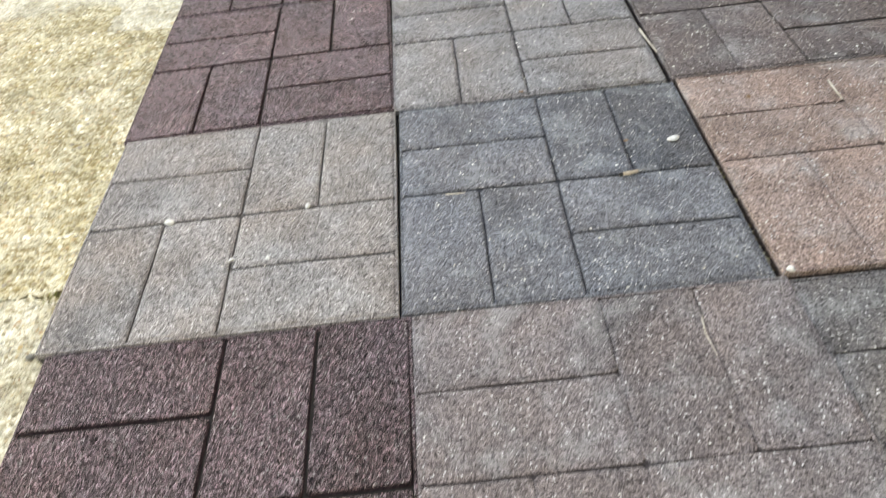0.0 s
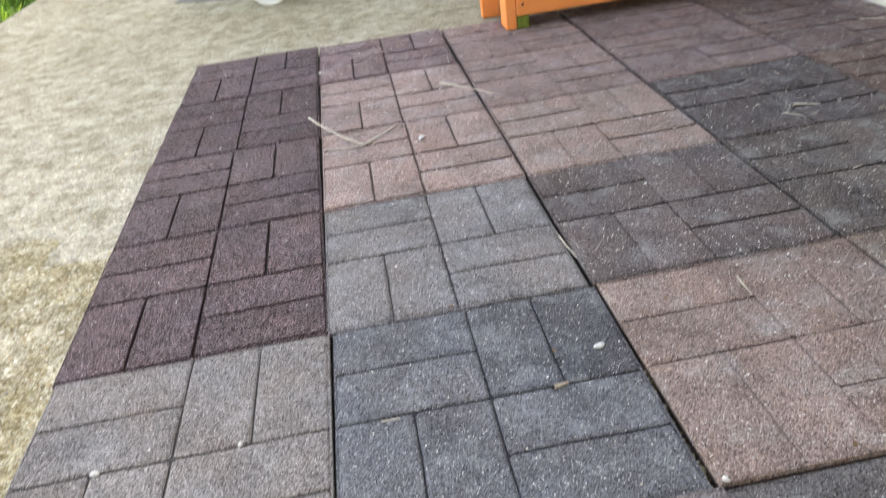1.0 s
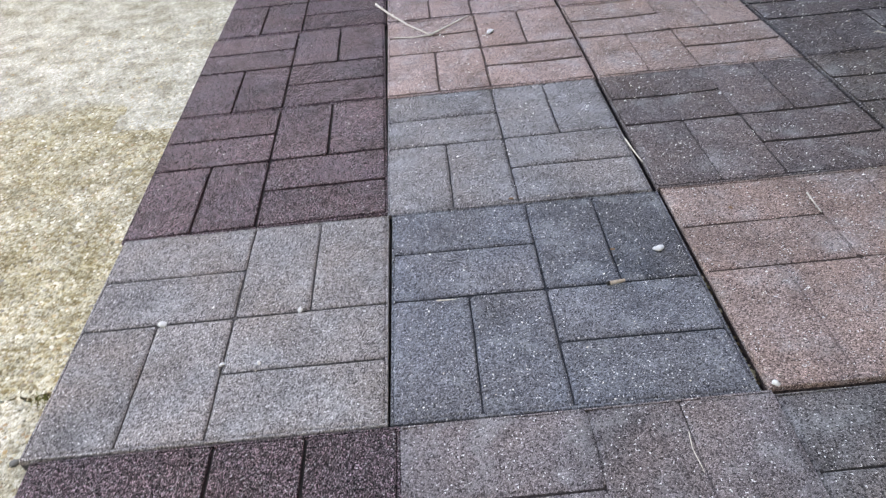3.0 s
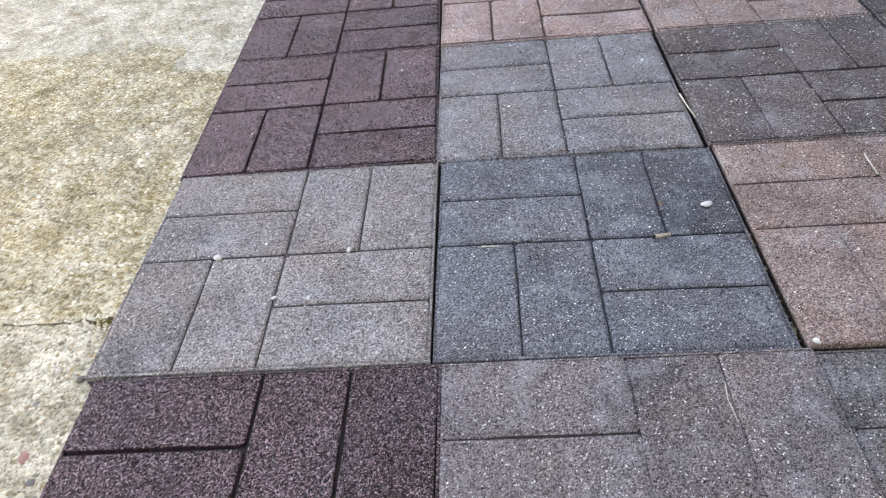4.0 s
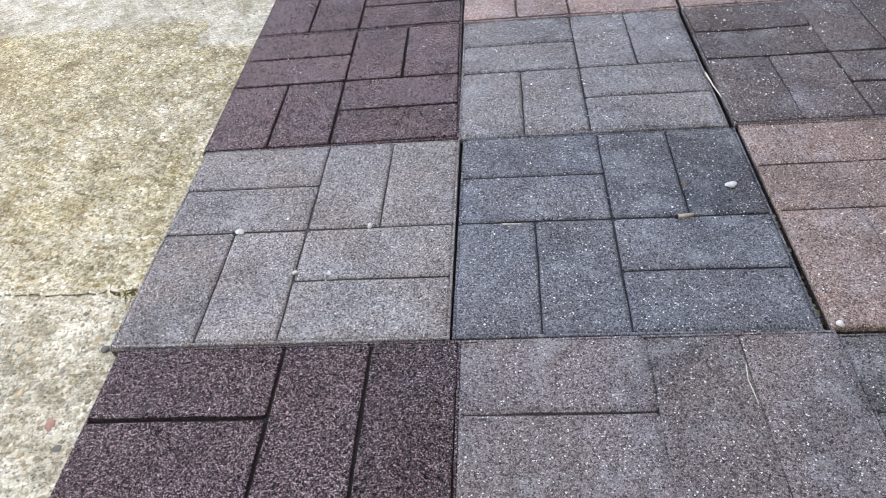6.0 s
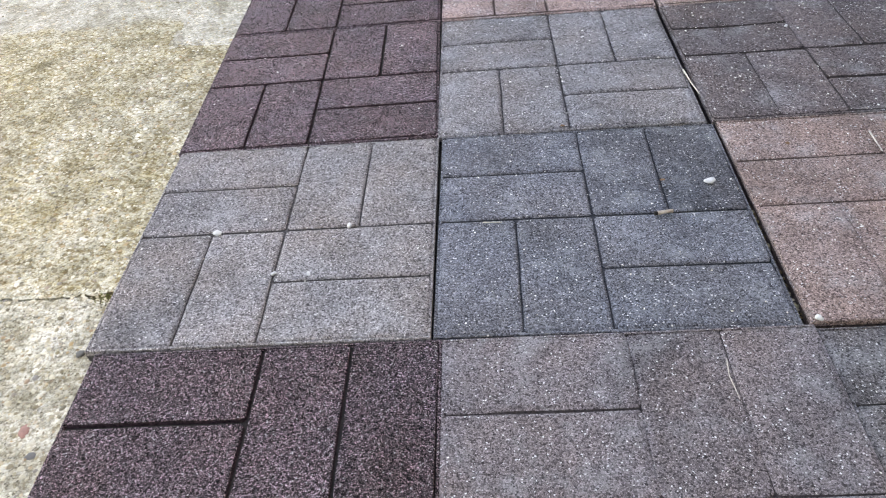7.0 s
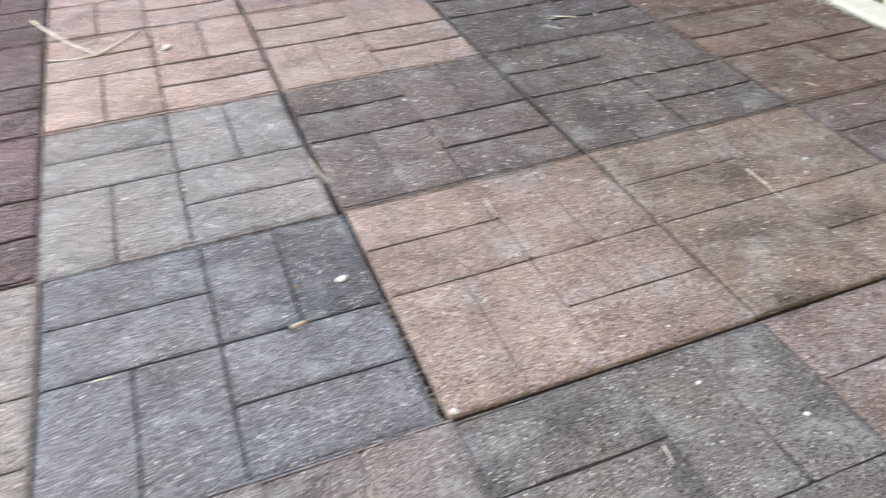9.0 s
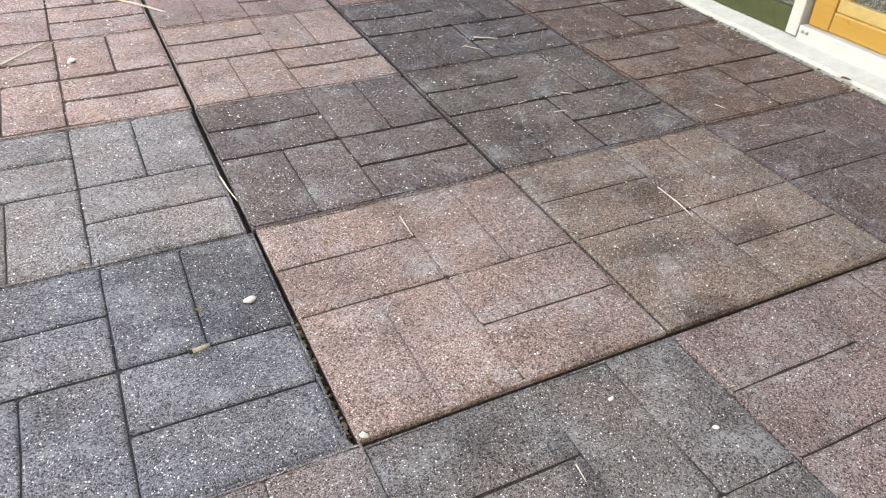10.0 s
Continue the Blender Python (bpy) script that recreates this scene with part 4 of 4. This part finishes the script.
fork = twig([(-0.037, 1.358, 0.006), (-0.005, 1.285, 0.004), (0.040, 1.200, 0.003), (0.092, 1.117, 0.003)], 0.0022, "forked dry pale twig lying across the pavers")
part("side_shoot", tube([(0.092, 1.117, 0.003), (0.118, 1.140, 0.004), (0.150, 1.170, 0.006), (0.184, 1.211, 0.004)], 0.0024, 6, taper=0.7), TWIG, fork, smooth=True)
part("side_shoot", tube([(0.092, 1.117, 0.003), (0.050, 1.112, 0.003), (0.010, 1.120, 0.004)], 0.0019, 6, taper=0.6), TWIG, fork, smooth=True)
twig([(0.326, 1.473, 0.004), (0.380, 1.400, 0.005), (0.444, 1.313, 0.004)], 0.0024)
twig([(0.612, 0.351, 0.002), (0.610, 0.301, 0.002)], 0.0011)
twig([(1.019, 0.267, 0.002), (1.019, 0.222, 0.003), (1.015, 0.180, 0.002)], 0.0009)
twig([(0.398, 0.560, 0.002), (0.402, 0.520, 0.001), (0.407, 0.485, 0.0)], 0.0012)
twig([(0.060, 0.195, 0.001), (0.085, 0.193, 0.0015)], 0.0008)
twig([(0.310, -0.050, 0.001), (0.307, -0.072, 0.0015), (0.309, -0.100, 0.001)], 0.0006, "thin pale fibre lying in a paver groove")
twig([(0.604, -0.118, -0.002), (0.601, -0.140, -0.002)], 0.0008, "thin pale fibre lying in a paver groove")
twig([(1.52, 1.42, 0.003), (1.60, 1.36, 0.006), (1.66, 1.33, 0.004)], 0.0011)
for a, b in (((0.999, 0.889), (1.022, 0.860)), ((0.965, 0.607), (0.984, 0.610)), ((1.008, 0.551), (1.033, 0.547)), ((1.064, 0.616), (1.084, 0.603)), ((1.622, 0.973), (1.649, 0.951)),
             ((1.258, 0.446), (1.276, 0.452)), ((1.315, 0.461), (1.322, 0.440)), ((1.330, 0.362), (1.350, 0.356))):
    twig([(*a, 0.0025), (*b, 0.0028)], 0.0009, "short pale straw lying on a paver")
# a dark line on the slab, drawn as a thin rod
twig([(-0.420, 3.33, SLAB_Z + 0.002), (-0.33, 3.55, SLAB_Z + 0.002), (-0.246, 3.77, SLAB_Z + 0.002)], 0.003, "dark thin line on the concrete", material=SOIL)
twig([(1.04, 0.93, 0.002), (1.08, 0.905, 0.003)], 0.0016)

# a curled brown leaf at the door sill and crumbs of leaf on the blue paver's corner


def leaf(x, y, z, s, seed, label):
    bm = bmesh.new()
    bmesh.ops.create_grid(bm, x_segments=4, y_segments=4, size=s)
    for v in bm.verts:
        k = 1 - (abs(v.co.y) / s) ** 2 * 0.5
        v.co.x *= k * 0.7
        v.co.z = 0.35 * abs(v.co.x) + 0.25 * s * noise.noise(v.co * 130 + Vector((seed, 0, 0)))
    bmesh.ops.solidify(bm, geom=bm.faces[:], thickness=0.0004)
    ob = part("dry_leaf", bm, RUST, None, "", pose(x, y, z + 0.002, 8, 5, seed * 50), True)
    return tagged(ob, label, "leaf", "dry leaves")


leaf(1.652, 0.445, 0.004, 0.010, 1, "curled brown dry leaf against the white sill")
leaf(0.186, 0.412, 0.001, 0.0036, 2, "crumpled brown leaf crumb in the paver joint")
leaf(0.575, 0.012, 0.000, 0.004, 3, "small yellowed leaf crumb at a paver's edge")
leaf(0.306, 0.264, 0.000, 0.0034, 5, "small yellowed leaf crumb lying in a paver groove")
leaf(0.492, 0.330, 0.002, 0.0035, 4, "pale leaf crumb lying on a pinkish paver")

# pale grit over the pavers, straw and dirt along the kerb
verts, faces = [], []
rng = random.Random(9)
PER_PAVER = {MAROON: 26, GREY: 210, BLUE: 220, PINK: 190, BROWN: 200, DARK: 220, MAUVE: 140}
for x0, y0, _, _, kind, dz, rx, ry, _, sink, *_ in PAVERS:
    count = PER_PAVER[kind] * (0.55 if x0 > 0.35 and y0 > 1.0 else 1.0) * (0.35 if x0 < -0.1 and kind == GREY else 0.5 if x0 > 1.2 else 1.0) * (0.4 if y0 < -0.1 else 1.0)
    for i in range(int(count * 2.3)):
        u, v = rng.random(), rng.random()
        x, y = x0 + 0.004 + u * 0.398, y0 + 0.004 + v * 0.398
        if noise.noise(Vector((x * 9, y * 9, 2))) < rng.uniform(-0.6, 0.3):
            continue
        s = min(0.00050 + rng.expovariate(1 / 0.00042), 0.0018)
        s *= 0.8 if y < 0.0 else 1.0 + 0.32 * y
        if rng.random() < 0.06:
            s = min(s * 1.6, 0.0024)
        z = dz - sink * 0.3 + math.sin(radians(rx)) * (v - 0.5) * TILE - math.sin(radians(ry)) * (u - 0.5) * TILE + (0.0004 if x0 > 0.35 or y0 > 0.7 else -0.0002)
        a, e = rng.random() * 6.28, rng.uniform(0.45, 1.0)
        b = len(verts)
        for k in range(4):
            t = a + k * math.tau / 4 + rng.uniform(-0.3, 0.3)
            q = s * (1 if k % 2 else e)
            verts.append((x + math.cos(t) * q, y + math.sin(t) * q, z))
        verts.append((x, y, z + 0.0003 + s * 0.6))
        faces += [(b + k, b + (k + 1) % 4, b + 4) for k in range(4)]
tagged(raw("grit", verts, faces, CHIP), "pale grit scattered over the rubber pavers", "grit", kind="stuff")

verts, faces = [], []
for i in range(430):
    near = rng.random() < 0.6
    y = rng.uniform(0.3, 1.95)
    wall_x = 1.660
    x = wall_x - abs(rng.gauss(0, 0.03)) - 0.012 if near else 0.75 + rng.random() ** 0.7 * (wall_x - 0.75)
    length, w = (rng.uniform(0.003, 0.013), 0.0005) if rng.random() < 0.45 else (rng.uniform(0.002, 0.005), 0.0016)
    a = rng.random() * 6.28
    dx, dy = math.cos(a), math.sin(a)
    z = 0.0004 + rng.random() * 0.003
    b = len(verts)
    verts += [(x - dx * length - dy * w, y - dy * length + dx * w, z), (x - dx * length + dy * w, y - dy * length - dx * w, z),
              (x + dx * length + dy * w, y + dy * length - dx * w, z), (x + dx * length - dy * w, y + dy * length + dx * w, z), (x, y, z + 0.0012)]
    faces += [(b + k, b + (k + 1) % 4, b + 4) for k in range(4)] + [(b + 3, b + 2, b + 1, b)]
tagged(raw("straw", verts, faces, STRAW), "dry straw and seed litter along the kerb", "litter", kind="stuff")

verts, faces = [], []
for i in range(420):
    u = rng.random()
    if u < 0.25:
        y = rng.uniform(0.35, 1.95)
        x, z = 1.656 - abs(rng.gauss(0, 0.012)) - 0.004, 0.0
    elif u < 0.7:
        x, y, z = rng.uniform(0.40, 0.413), rng.uniform(0.0, 0.22), -0.014
    elif u < 0.85:
        x, y, z = rng.uniform(0.62, 0.75), 1.86 + rng.gauss(0, 0.05), 0.0
    else:
        x, y, z = rng.uniform(1.40, 1.55), 1.90 + rng.gauss(0, 0.05), 0.0
    s = rng.uniform(0.0012, 0.0042)
    b = len(verts)
    for k in range(5):
        t = k * math.tau / 5 + rng.uniform(-0.4, 0.4)
        verts.append((x + math.cos(t) * s, y + math.sin(t) * s * rng.uniform(0.5, 1), z - 0.0004))
    verts.append((x, y, z + s * rng.uniform(0.5, 0.9)))
    faces += [(b + k, b + (k + 1) % 5, b + 5) for k in range(5)]
CRUMBS = island("dirt_crumbs", lin(74, 60, 46), lin(96, 82, 58), lin(60, 50, 42), lin(168, 160, 146), lin(110, 104, 60))
tagged(raw("dirt_crumbs", verts, faces, CRUMBS), "brown dirt crumbs gathered along the kerb and joints", "dirt", kind="stuff")
